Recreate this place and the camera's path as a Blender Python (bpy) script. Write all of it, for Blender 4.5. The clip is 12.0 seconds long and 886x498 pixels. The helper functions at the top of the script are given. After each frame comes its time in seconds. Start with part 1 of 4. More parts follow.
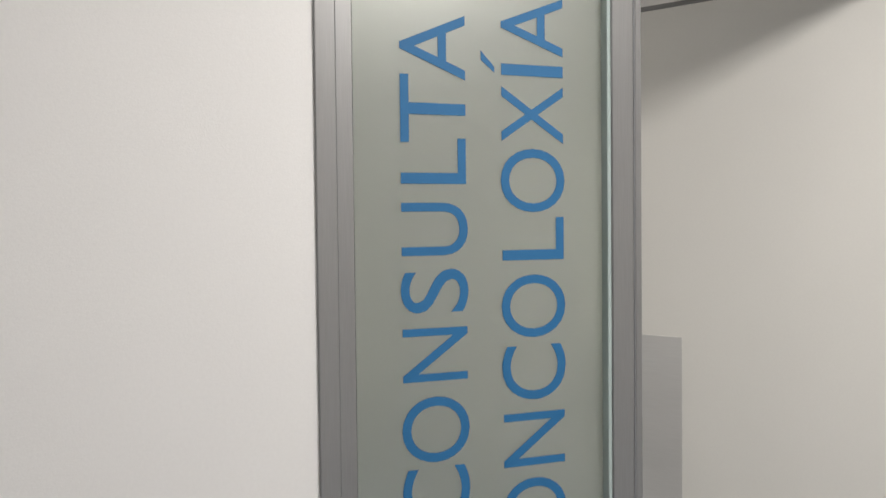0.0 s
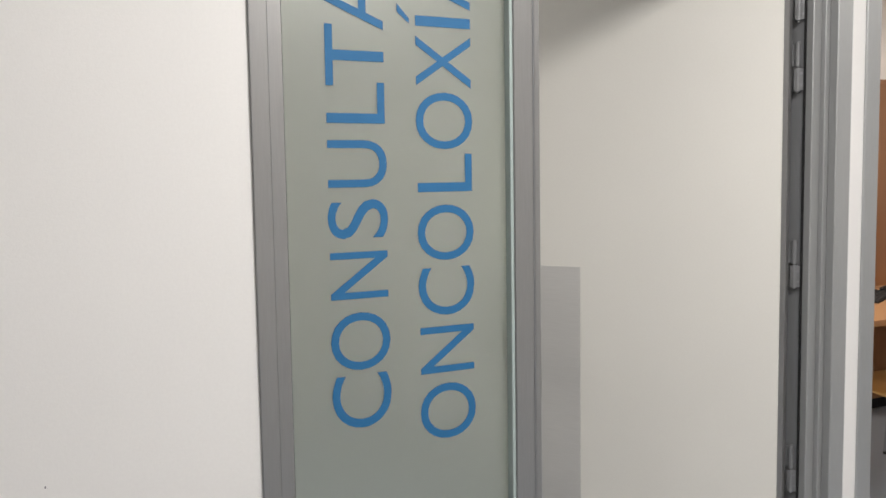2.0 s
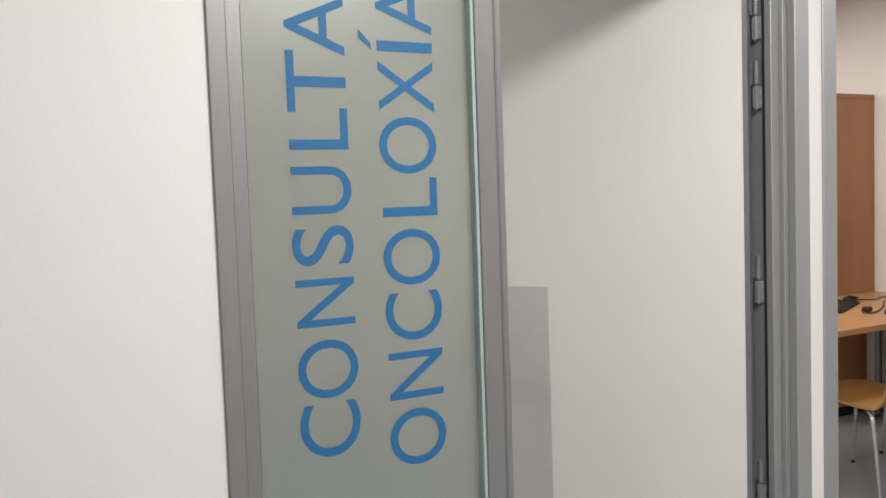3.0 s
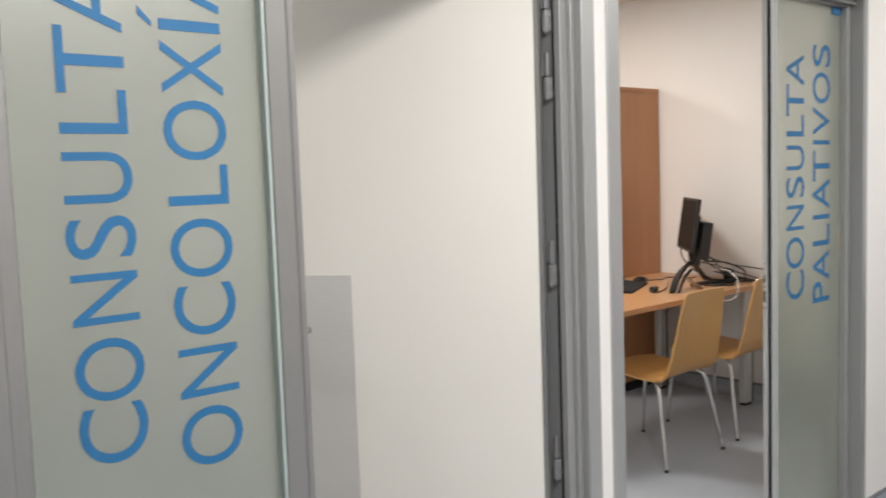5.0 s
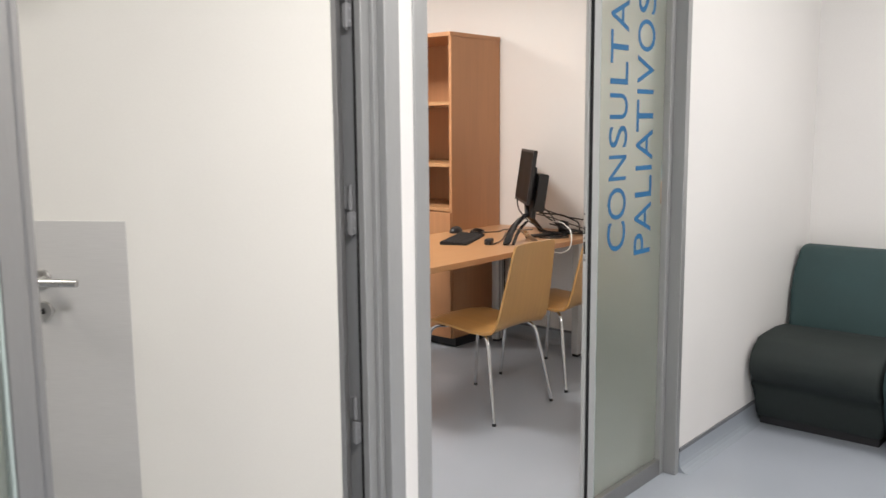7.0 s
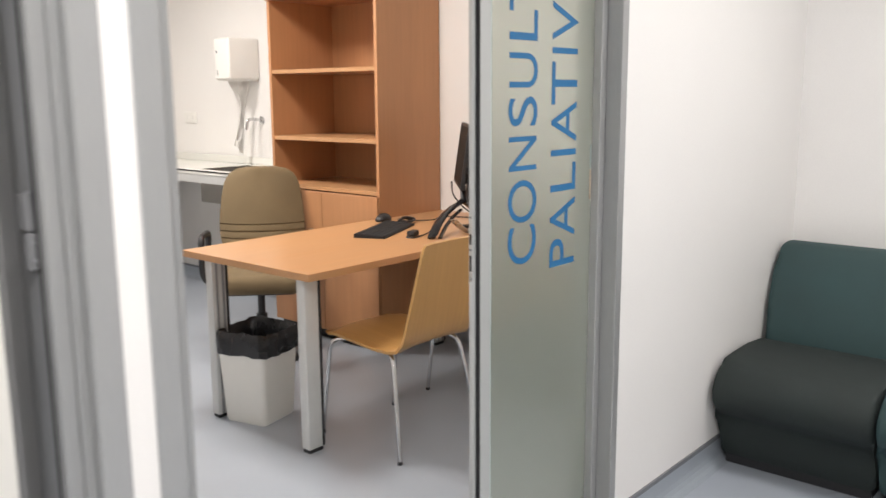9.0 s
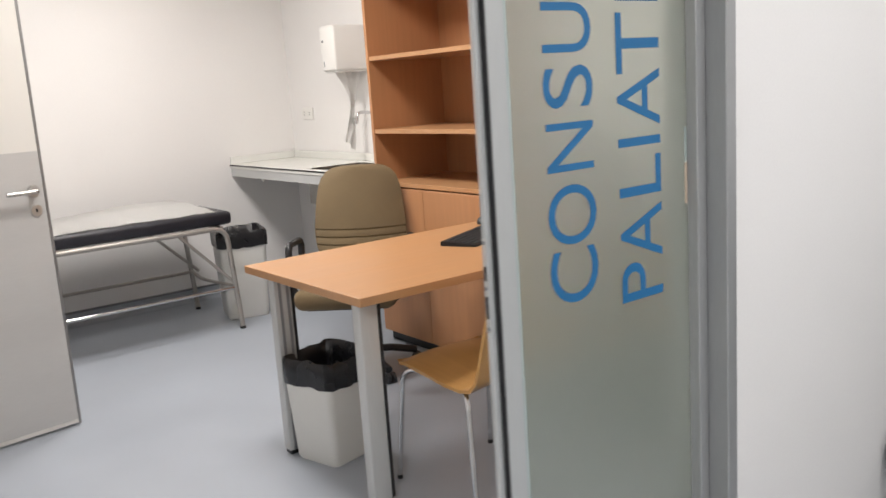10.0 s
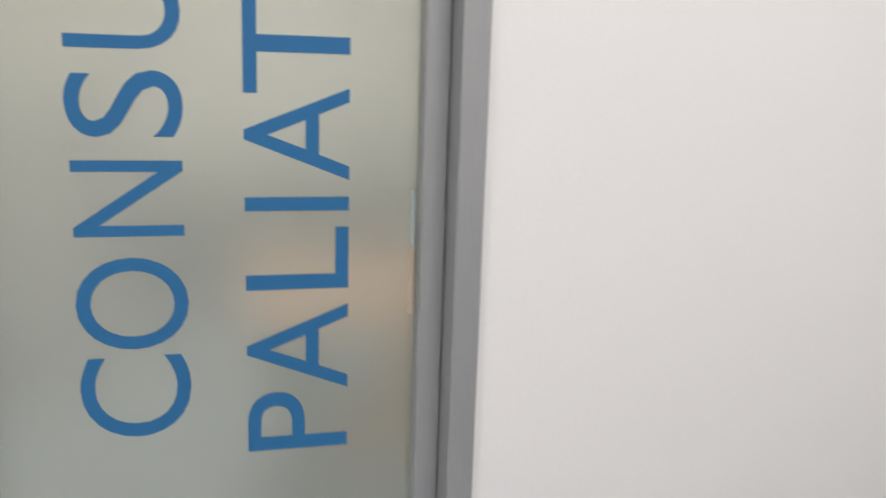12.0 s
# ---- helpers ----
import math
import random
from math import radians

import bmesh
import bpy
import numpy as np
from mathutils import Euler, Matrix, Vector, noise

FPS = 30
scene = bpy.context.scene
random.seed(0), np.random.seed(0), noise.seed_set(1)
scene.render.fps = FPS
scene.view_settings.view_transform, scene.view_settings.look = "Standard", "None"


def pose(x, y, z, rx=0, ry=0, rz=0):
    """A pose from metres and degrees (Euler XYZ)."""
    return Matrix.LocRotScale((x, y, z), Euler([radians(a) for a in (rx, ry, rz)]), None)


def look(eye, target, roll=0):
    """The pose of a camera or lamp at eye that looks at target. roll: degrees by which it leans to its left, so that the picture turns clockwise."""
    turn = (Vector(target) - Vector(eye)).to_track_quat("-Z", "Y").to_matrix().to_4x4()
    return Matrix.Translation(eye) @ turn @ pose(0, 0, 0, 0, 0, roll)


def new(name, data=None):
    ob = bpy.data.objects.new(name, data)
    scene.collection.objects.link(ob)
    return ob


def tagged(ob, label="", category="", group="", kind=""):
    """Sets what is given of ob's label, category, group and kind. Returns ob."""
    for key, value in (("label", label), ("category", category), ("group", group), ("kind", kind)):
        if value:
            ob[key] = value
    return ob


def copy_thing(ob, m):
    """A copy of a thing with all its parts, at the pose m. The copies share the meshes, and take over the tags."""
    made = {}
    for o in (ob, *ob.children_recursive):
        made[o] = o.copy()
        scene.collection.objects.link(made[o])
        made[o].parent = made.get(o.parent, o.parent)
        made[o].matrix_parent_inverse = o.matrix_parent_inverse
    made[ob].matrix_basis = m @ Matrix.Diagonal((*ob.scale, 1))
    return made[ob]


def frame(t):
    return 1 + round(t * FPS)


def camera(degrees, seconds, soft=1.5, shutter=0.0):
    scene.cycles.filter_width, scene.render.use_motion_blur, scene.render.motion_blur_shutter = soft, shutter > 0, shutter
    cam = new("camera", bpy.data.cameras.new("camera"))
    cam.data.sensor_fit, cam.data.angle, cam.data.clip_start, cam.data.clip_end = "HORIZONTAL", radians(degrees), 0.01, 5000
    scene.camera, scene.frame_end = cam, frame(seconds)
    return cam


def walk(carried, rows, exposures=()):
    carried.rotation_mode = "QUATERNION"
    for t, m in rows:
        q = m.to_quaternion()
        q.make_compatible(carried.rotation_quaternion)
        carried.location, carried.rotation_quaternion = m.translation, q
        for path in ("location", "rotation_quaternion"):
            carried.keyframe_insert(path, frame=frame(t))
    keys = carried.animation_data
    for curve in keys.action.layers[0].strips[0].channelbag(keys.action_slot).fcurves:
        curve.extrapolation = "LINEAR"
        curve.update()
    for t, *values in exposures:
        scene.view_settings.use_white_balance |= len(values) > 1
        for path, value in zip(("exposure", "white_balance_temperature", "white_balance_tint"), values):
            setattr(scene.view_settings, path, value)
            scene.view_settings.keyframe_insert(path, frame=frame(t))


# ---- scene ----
cam = camera(54.5, 12.0, shutter=0.45)
PATH = [
    (0, (0.09, -1.335, 1.476), (0.79, 0.538, 1.416), -0.6),
    (0.5, (0.077, -1.394, 1.452), (0.778, 0.476, 1.337), -2.2),
    (1, (0.022, -1.395, 1.425), (0.911, 0.384, 1.211), -2.7),
    (1.5, (0.004, -1.442, 1.431), (0.88, 0.349, 1.269), -1.6),
    (2, (0.012, -1.515, 1.436), (0.884, 0.278, 1.272), -0.9),
    (2.5, (0.021, -1.53, 1.449), (0.924, 0.248, 1.297), -1.3),
    (2.7, (0.021, -1.517, 1.448), (0.939, 0.254, 1.312), -1.7),
    (4.3, (0.04, -1.502, 1.464), (1.114, 0.18, 1.331), -2.4),
    (4.5, (0.048, -1.515, 1.448), (1.173, 0.132, 1.3), -2.7),
    (5, (0.068, -1.51, 1.447), (1.354, 0.012, 1.279), -2.0),
    (5.5, (0.069, -1.514, 1.447), (1.469, -0.093, 1.299), -1.1),
    (6, (0.068, -1.501, 1.431), (1.551, -0.172, 1.246), -1.0),
    (6.5, (0.14, -1.467, 1.403), (1.667, -0.211, 1.106), -1.4),
    (7, (0.324, -1.481, 1.406), (1.827, -0.192, 1.123), -0.5),
    (7.2, (0.388, -1.487, 1.407), (1.905, -0.216, 1.118), 0.1),
    (8.8, (1.056, -1.305, 1.406), (2.532, 0.015, 1.126), -1.6),
    (9, (1.191, -1.295, 1.409), (2.678, -0.005, 1.055), -0.4),
    (9.5, (1.549, -1.156, 1.406), (2.881, 0.3, 1.08), -3.7),
    (10, (1.896, -1.095, 1.38), (3.073, 0.479, 1.008), -3.9),
    (10.5, (2.235, -1.095, 1.397), (3.366, 0.493, 0.952), -1.9),
    (11, (2.604, -1.051, 1.412), (3.796, 0.51, 1.032), -1.7),
    (11.5, (2.91, -1.05, 1.411), (3.923, 0.614, 0.957), -0.2),
    (12, (3.165, -1.014, 1.42), (3.663, 0.877, 0.999), 1.9),
]
walk(cam, [(t, look(eye, target, roll)) for t, eye, target, roll in PATH], exposures=[(0, -0.46, 6500, 10), (1.0, -0.40, 6500, 10), (2.5, -0.28, 6500, 10), (4.5, -0.31, 6500, 10), (5, -0.03, 6500, 10), (5.5, 0.08, 6500, 10),
    (6.5, 0.12, 6500, 11), (7, 0.12, 6450, 11), (9, 0.27, 6450, 11), (9.5, 0.13, 6450, 11), (10, 0.05, 6270, 11), (10.5, 0.02, 6230, 11), (11, 0.0, 6230, 12), (12, -0.06, 6320, 12)])

# ---- world and lights ----
world = bpy.data.worlds.new("night_sky")
scene.world = world
world.use_nodes = True
world.node_tree.nodes["Background"].inputs[0].default_value = (0.6, 0.7, 0.9, 1)
world.node_tree.nodes["Background"].inputs[1].default_value = 0.02

CORRIDOR_CEIL, ROOM_CEIL = 2.62, 2.585


def area_lamp(name, x, y, z, sx, sy, watts, colour):
    data = bpy.data.lights.new(name, "AREA")
    data.shape, data.size, data.size_y = "RECTANGLE", sx, sy
    data.energy, data.color = watts, colour
    ob = new(name, data)
    ob.location = (x, y, z)
    return ob


LAMPS = [
    ("corridor_panel_lamp", 1.05, -1.2, CORRIDOR_CEIL - 0.03, 0.56, 0.56, 50, (1.0, 0.965, 0.925)),
    ("corridor_panel_lamp", 3.75, -1.35, CORRIDOR_CEIL - 0.03, 0.56, 0.56, 25, (1.0, 0.965, 0.925)),
    ("corridor_panel_lamp", -1.85, -1.2, CORRIDOR_CEIL - 0.03, 0.56, 0.56, 8, (1.0, 0.965, 0.925)),
    # Unseen lamp in door_1's room, added to brighten its leaf and pane.
    ("room_panel_lamp", 0.25, 1.55, ROOM_CEIL - 0.03, 0.56, 0.56, 32, (1.0, 0.95, 0.88)),
    ("room_panel_lamp", 3.35, 1.80, ROOM_CEIL - 0.03, 0.56, 0.56, 35, (1.0, 0.935, 0.86)),
    ("room_panel_lamp", 3.35, 3.35, ROOM_CEIL - 0.03, 0.56, 0.56, 34, (1.0, 0.935, 0.86)),
]
for row in LAMPS:
    area_lamp(*row)

# ---- materials ----


def material(name, colour, rough=0.5, metal=0.0, grain=0.0, grain_scale=200.0, stain=0.0, stain_scale=2.0,
             bump=0.0, bump_scale=300.0, coat=0.0, stretch=(1, 1, 1), spread=0.0):
    m = bpy.data.materials.new(name)
    m.use_nodes = True
    nt = m.node_tree
    b = nt.nodes["Principled BSDF"]
    b.inputs["Roughness"].default_value, b.inputs["Metallic"].default_value = rough, metal
    b.inputs["Coat Weight"].default_value = coat
    coord = nt.nodes.new("ShaderNodeTexCoord")
    mapping = nt.nodes.new("ShaderNodeMapping")
    mapping.inputs["Scale"].default_value = stretch
    nt.links.new(coord.outputs["Object"], mapping.inputs["Vector"])
    col = nt.nodes.new("ShaderNodeRGB")
    col.outputs[0].default_value = (*colour, 1)
    out = col.outputs[0]
    for amount, size in ((grain, grain_scale), (stain, stain_scale)):
        if amount:
            tex = nt.nodes.new("ShaderNodeTexNoise")
            tex.inputs["Scale"].default_value, tex.inputs["Detail"].default_value = size, 5
            nt.links.new(mapping.outputs[0], tex.inputs["Vector"])
            rng = nt.nodes.new("ShaderNodeMapRange")
            rng.inputs[1].default_value, rng.inputs[2].default_value = 0.3, 0.7
            rng.inputs[3].default_value, rng.inputs[4].default_value = 1 - amount, 1 + amount
            nt.links.new(tex.outputs["Fac"], rng.inputs[0])
            mul = nt.nodes.new("ShaderNodeVectorMath")
            mul.operation = "SCALE"
            nt.links.new(out, mul.inputs[0])
            nt.links.new(rng.outputs[0], mul.inputs["Scale"])
            out = mul.outputs[0]
            if amount == stain:
                rr = nt.nodes.new("ShaderNodeMapRange")
                rr.inputs[3].default_value, rr.inputs[4].default_value = max(0.03, rough - 0.08), min(1, rough + 0.08)
                nt.links.new(tex.outputs["Fac"], rr.inputs[0])
                nt.links.new(rr.outputs[0], b.inputs["Roughness"])
    if spread:
        info = nt.nodes.new("ShaderNodeObjectInfo")
        rng = nt.nodes.new("ShaderNodeMapRange")
        rng.inputs[3].default_value, rng.inputs[4].default_value = 1 - spread, 1 + spread
        nt.links.new(info.outputs["Random"], rng.inputs[0])
        mul = nt.nodes.new("ShaderNodeVectorMath")
        mul.operation = "SCALE"
        nt.links.new(out, mul.inputs[0])
        nt.links.new(rng.outputs[0], mul.inputs["Scale"])
        out = mul.outputs[0]
    nt.links.new(out, b.inputs["Base Color"])
    if bump:
        tex = nt.nodes.new("ShaderNodeTexNoise")
        tex.inputs["Scale"].default_value, tex.inputs["Detail"].default_value = bump_scale, 4
        nt.links.new(mapping.outputs[0], tex.inputs["Vector"])
        bp = nt.nodes.new("ShaderNodeBump")
        bp.inputs["Strength"].default_value, bp.inputs["Distance"].default_value = bump, 0.002
        nt.links.new(tex.outputs["Fac"], bp.inputs["Height"])
        nt.links.new(bp.outputs[0], b.inputs["Normal"])
    return m


PAINT = material("white_wall_paint", (0.80, 0.785, 0.77), 0.55, grain=0.012, grain_scale=160, stain=0.018, stain_scale=1.3, bump=0.12, bump_scale=420)
CEILING = material("ceiling_tile", (0.78, 0.75, 0.69), 0.8, grain=0.05, grain_scale=240, bump=0.2, bump_scale=260)
VINYL = material("blue_grey_vinyl", (0.375, 0.41, 0.462), 0.33, grain=0.05, grain_scale=330, stain=0.05, stain_scale=2.2, bump=0.05, bump_scale=500)
UPSTAND = material("vinyl_upstand", (0.335, 0.37, 0.415), 0.38, grain=0.05, grain_scale=330, stain=0.05, stain_scale=2.5, bump=0.05, bump_scale=500)
TRIM = material("grey_trim", (0.16, 0.165, 0.18), 0.5, grain=0.05, stain=0.05)
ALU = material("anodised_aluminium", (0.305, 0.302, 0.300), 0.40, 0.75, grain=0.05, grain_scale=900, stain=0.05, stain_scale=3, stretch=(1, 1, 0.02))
# Next two: brighter copies of ALU, with the light on them put into colour.
ALU_HALF_LIT = material("half_lit_aluminium", (0.37, 0.375, 0.375), 0.42, 0.4, grain=0.05, grain_scale=900, stain=0.05, stain_scale=3, stretch=(1, 1, 0.02))
ALU_LIT = material("lit_aluminium", (0.445, 0.455, 0.45), 0.42, 0.2, grain=0.03, grain_scale=700, stain=0.04, stain_scale=3, stretch=(1, 1, 0.03))
BEAD = material("pale_green_bead", (0.40, 0.47, 0.455), 0.35, 0.1, grain=0.03, stain=0.05, stain_scale=4, stretch=(1, 1, 0.05))
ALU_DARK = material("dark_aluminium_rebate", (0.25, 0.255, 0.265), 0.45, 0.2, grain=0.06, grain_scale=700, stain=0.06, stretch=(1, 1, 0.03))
RUBBER = material("black_rubber_gasket", (0.012, 0.012, 0.013), 0.7, grain=0.1)
LAMINATE = material("white_door_laminate", (0.775, 0.755, 0.71), 0.42, grain=0.01, grain_scale=180, stain=0.02, stain_scale=1.6, bump=0.05, bump_scale=600)
STEEL = material("brushed_steel", (0.57, 0.56, 0.545), 0.42, 0.12, grain=0.035, grain_scale=500, stain=0.06, stain_scale=3, stretch=(0.03, 0.03, 1))
TAPE = material("beige_tape", (0.52, 0.42, 0.32), 0.6, grain=0.06)
HINGE = material("dull_steel_hinge", (0.22, 0.222, 0.23), 0.42, 0.4, stain=0.08, stain_scale=9)
CHROME = material("polished_chrome", (0.62, 0.62, 0.63), 0.14, 1.0, stain=0.05, stain_scale=9)
SATIN = material("satin_nickel", (0.55, 0.54, 0.52), 0.28, 0.9, stain=0.06, stain_scale=8)
BLUE = material("blue_vinyl_film", (0.013, 0.132, 0.31), 0.6, stain=0.03, stain_scale=4)
BEECH = material("beech_laminate", (0.455, 0.222, 0.103), 0.42, grain=0.045, grain_scale=42, stain=0.07, stain_scale=5, bump=0.05, stretch=(1, 1, 0.06))
BEECH_FLAT = material("beech_desktop", (0.465, 0.250, 0.118), 0.33, grain=0.035, grain_scale=45, stain=0.05, stain_scale=5, bump=0.04, stretch=(0.06, 1, 1))
PLYWOOD = material("honey_beech_plywood", (0.50, 0.275, 0.090), 0.33, grain=0.05, grain_scale=60, stain=0.07, stain_scale=6, coat=0.2, stretch=(1, 0.06, 0.06))
PLY_EDGE = material("plywood_edge", (0.34, 0.175, 0.065), 0.5, grain=0.25, grain_scale=260, stretch=(0.05, 0.05, 1))
OLIVE = material("olive_fabric", (0.165, 0.118, 0.062), 0.9, grain=0.16, grain_scale=700, stain=0.08, stain_scale=6, bump=0.5, bump_scale=800)
GREEN = material("dark_green_upholstery", (0.026, 0.058, 0.060), 0.72, grain=0.18, grain_scale=700, stain=0.12, stain_scale=4, bump=0.35, bump_scale=700)
SEAT_GREEN = material("black_green_upholstery", (0.014, 0.021, 0.020), 0.78, grain=0.18, grain_scale=700, stain=0.16, stain_scale=4, bump=0.35, bump_scale=700)
PLASTIC_BLACK = material("black_plastic", (0.018, 0.018, 0.02), 0.42, grain=0.1, stain=0.08)
GLOSS_BLACK = material("glossy_black_plastic", (0.016, 0.016, 0.018), 0.2, stain=0.08)
KEY_BLACK = material("worn_black_keys", (0.007, 0.007, 0.008), 0.75, grain=0.1)
BAG = material("black_bin_bag", (0.012, 0.012, 0.014), 0.28, stain=0.1, stain_scale=12, bump=0.7, bump_scale=40)
BIN_WHITE = material("white_bin_plastic", (0.72, 0.71, 0.67), 0.4, grain=0.01, stain=0.03, stain_scale=4)
WHITE_PLASTIC = material("white_plastic", (0.78, 0.77, 0.74), 0.35, stain=0.02, stain_scale=5)
COUNTER = material("white_worktop", (0.76, 0.76, 0.72), 0.25, grain=0.02, grain_scale=300, stain=0.02)
PAPER = material("couch_paper", (0.82, 0.81, 0.79), 0.85, grain=0.02, grain_scale=90, bump=0.5, bump_scale=26)
VINYL_BLACK = material("black_vinyl_cushion", (0.016, 0.016, 0.022), 0.42, grain=0.1, stain=0.1, stain_scale=5, bump=0.2, bump_scale=200)
SCREEN = material("monitor_screen", (0.016, 0.013, 0.011), 0.55, stain=0.05, stain_scale=6)
SCREEN.node_tree.nodes["Principled BSDF"].inputs["Specular IOR Level"].default_value = 0.12
LEG_GREY = material("silver_grey_leg", (0.56, 0.565, 0.56), 0.42, 0.15, grain=0.03, grain_scale=500, stain=0.03, stretch=(1, 1, 0.03))
COUCH_STEEL = material("dull_grey_tube", (0.40, 0.375, 0.345), 0.42, 0.6, grain=0.04, grain_scale=300, stain=0.08, stain_scale=5)
SINK = material("stainless_basin", (0.34, 0.33, 0.31), 0.3, 0.9, grain=0.06, grain_scale=300, stain=0.08)


def frosted():
    m = bpy.data.materials.new("frosted_glass")
    m.use_nodes = True
    nt = m.node_tree
    b = nt.nodes["Principled BSDF"]
    b.inputs["Base Color"].default_value = (0.33, 0.368, 0.34, 1)
    b.inputs["Roughness"].default_value = 0.42
    trans = nt.nodes.new("ShaderNodeBsdfTranslucent")
    trans.inputs[0].default_value = (0.62, 0.66, 0.61, 1)
    clear = nt.nodes.new("ShaderNodeBsdfRefraction")
    clear.inputs["Color"].default_value = (0.90, 0.92, 0.87, 1)
    clear.inputs["Roughness"].default_value, clear.inputs["IOR"].default_value = 0.74, 1.08
    tex = nt.nodes.new("ShaderNodeTexNoise")
    tex.inputs["Scale"].default_value = 900
    bp = nt.nodes.new("ShaderNodeBump")
    bp.inputs["Strength"].default_value, bp.inputs["Distance"].default_value = 0.08, 0.001
    nt.links.new(tex.outputs["Fac"], bp.inputs["Height"])
    nt.links.new(bp.outputs[0], b.inputs["Normal"])
    mix1, mix2 = nt.nodes.new("ShaderNodeMixShader"), nt.nodes.new("ShaderNodeMixShader")
    mix1.inputs[0].default_value, mix2.inputs[0].default_value = 0.84, 0.80
    nt.links.new(trans.outputs[0], mix1.inputs[1])
    nt.links.new(clear.outputs[0], mix1.inputs[2])
    nt.links.new(b.outputs[0], mix2.inputs[1])
    nt.links.new(mix1.outputs[0], mix2.inputs[2])
    sheen = nt.nodes.new("ShaderNodeBsdfGlossy")
    sheen.inputs["Color"].default_value = (0.86, 0.87, 0.84, 1)
    sheen.inputs["Roughness"].default_value = 0.36
    mix3 = nt.nodes.new("ShaderNodeMixShader")
    mix3.inputs[0].default_value = 0.16
    nt.links.new(mix2.outputs[0], mix3.inputs[1])
    nt.links.new(sheen.outputs[0], mix3.inputs[2])
    nt.links.new(mix3.outputs[0], nt.nodes["Material Output"].inputs["Surface"])
    return m


FROSTED = frosted()


def glow(name, colour, strength):
    m = bpy.data.materials.new(name)
    m.use_nodes = True
    b = m.node_tree.nodes["Principled BSDF"]
    b.inputs["Base Color"].default_value = (*colour, 1)
    b.inputs["Emission Color"].default_value = (*colour, 1)
    b.inputs["Emission Strength"].default_value = strength
    return m


DIFFUSER = glow("lit_diffuser", (1.0, 0.95, 0.89), 3.0)

# ---- mesh helpers ----


def finish(bm, name, mat, smooth=False):
    bmesh.ops.recalc_face_normals(bm, faces=bm.faces)
    me = bpy.data.meshes.new(name)
    bm.to_mesh(me)
    bm.free()
    me.materials.append(mat)
    if smooth:
        me.polygons.foreach_set("use_smooth", [True] * len(me.polygons))
        me.set_sharp_from_angle(angle=radians(40))
    return me


def part(name, bm, mat, parent, label="", smooth=False):
    ob = new(name, finish(bm, name, mat, smooth))
    ob.parent = parent
    if label:
        tagged(ob, label)
    return ob


def thing(name, label, category, m=None, group="", kind=""):
    ob = new(name)
    ob.empty_display_size = 0.1
    if m is not None:
        ob.matrix_basis = m
    return tagged(ob, label, category, group, kind)


def solid(name, bm, mat, label, category="", kind="structure", smooth=False):
    return tagged(new(name, finish(bm, name, mat, smooth)), label, category, "", kind)


def box(bm, x0, x1, y0, y1, z0, z1, bevel=0.0, seg=2):
    made = bmesh.ops.create_cube(bm, size=1.0)["verts"]
    for v in made:
        v.co = Vector(((x0 + x1) / 2 + v.co.x * (x1 - x0), (y0 + y1) / 2 + v.co.y * (y1 - y0), (z0 + z1) / 2 + v.co.z * (z1 - z0)))
    if bevel:
        edges = list({e for v in made for e in v.link_edges})
        bmesh.ops.bevel(bm, geom=edges, offset=bevel, segments=seg, affect="EDGES", profile=0.5)
    return bm


def new_box(*args, **kw):
    return box(bmesh.new(), *args, **kw)


def tube(bm, points, radius, sides=10, closed=False):
    """A round tube along a line of points."""
    pts = [Vector(p) for p in points]
    rings = []
    side = None
    for i, p in enumerate(pts):
        a, b = pts[max(i - 1, 0)], pts[min(i + 1, len(pts) - 1)]
        way = (b - a).normalized()
        if side is None:
            side = way.orthogonal().normalized()
        side = (side - way * side.dot(way)).normalized()
        up = way.cross(side)
        rings.append([bm.verts.new(p + radius * (math.cos(k * math.tau / sides) * side + math.sin(k * math.tau / sides) * up)) for k in range(sides)])
    for r, s in zip(rings, rings[1:]):
        for k in range(sides):
            bm.faces.new((r[k], r[(k + 1) % sides], s[(k + 1) % sides], s[k]))
    bm.faces.new(rings[0][::-1])
    bm.faces.new(rings[-1])
    return bm


def rounded(points, radius, steps=5):
    """The line with its corners rounded off."""
    pts = [Vector(p) for p in points]
    out = [pts[0]]
    for a, b, c in zip(pts, pts[1:], pts[2:]):
        d = min(radius, (a - b).length * 0.48, (c - b).length * 0.48)
        p, q = b + (a - b).normalized() * d, b + (c - b).normalized() * d
        for i in range(steps + 1):
            u = i / steps
            out.append((1 - u) ** 2 * p + 2 * u * (1 - u) * b + u * u * q)
    return out + [pts[-1]]


def lathe(bm, profile, centre=(0, 0, 0), sides=24):
    rings = [[bm.verts.new((centre[0] + r * math.cos(k * math.tau / sides), centre[1] + r * math.sin(k * math.tau / sides), centre[2] + z))
              for k in range(sides)] for r, z in profile]
    for r, s in zip(rings, rings[1:]):
        for k in range(sides):
            bm.faces.new((r[k], r[(k + 1) % sides], s[(k + 1) % sides], s[k]))
    bm.faces.new(rings[0][::-1])
    bm.faces.new(rings[-1])
    return bm


def prism(bm, outline, a, b, axis="y"):
    """An outline of (u, z) pairs drawn out from a to b along an axis."""
    def at(u, z, w):
        return (u, w, z) if axis == "y" else ((w, u, z) if axis == "x" else (u, z, w))
    first = [bm.verts.new(at(u, z, a)) for u, z in outline]
    last = [bm.verts.new(at(u, z, b)) for u, z in outline]
    n = len(outline)
    for k in range(n):
        bm.faces.new((first[k], first[(k + 1) % n], last[(k + 1) % n], last[k]))
    bm.faces.new(first[::-1])
    bm.faces.new(last)
    return bm


def moved(bm, m):
    bmesh.ops.transform(bm, matrix=m, verts=bm.verts)
    return bm


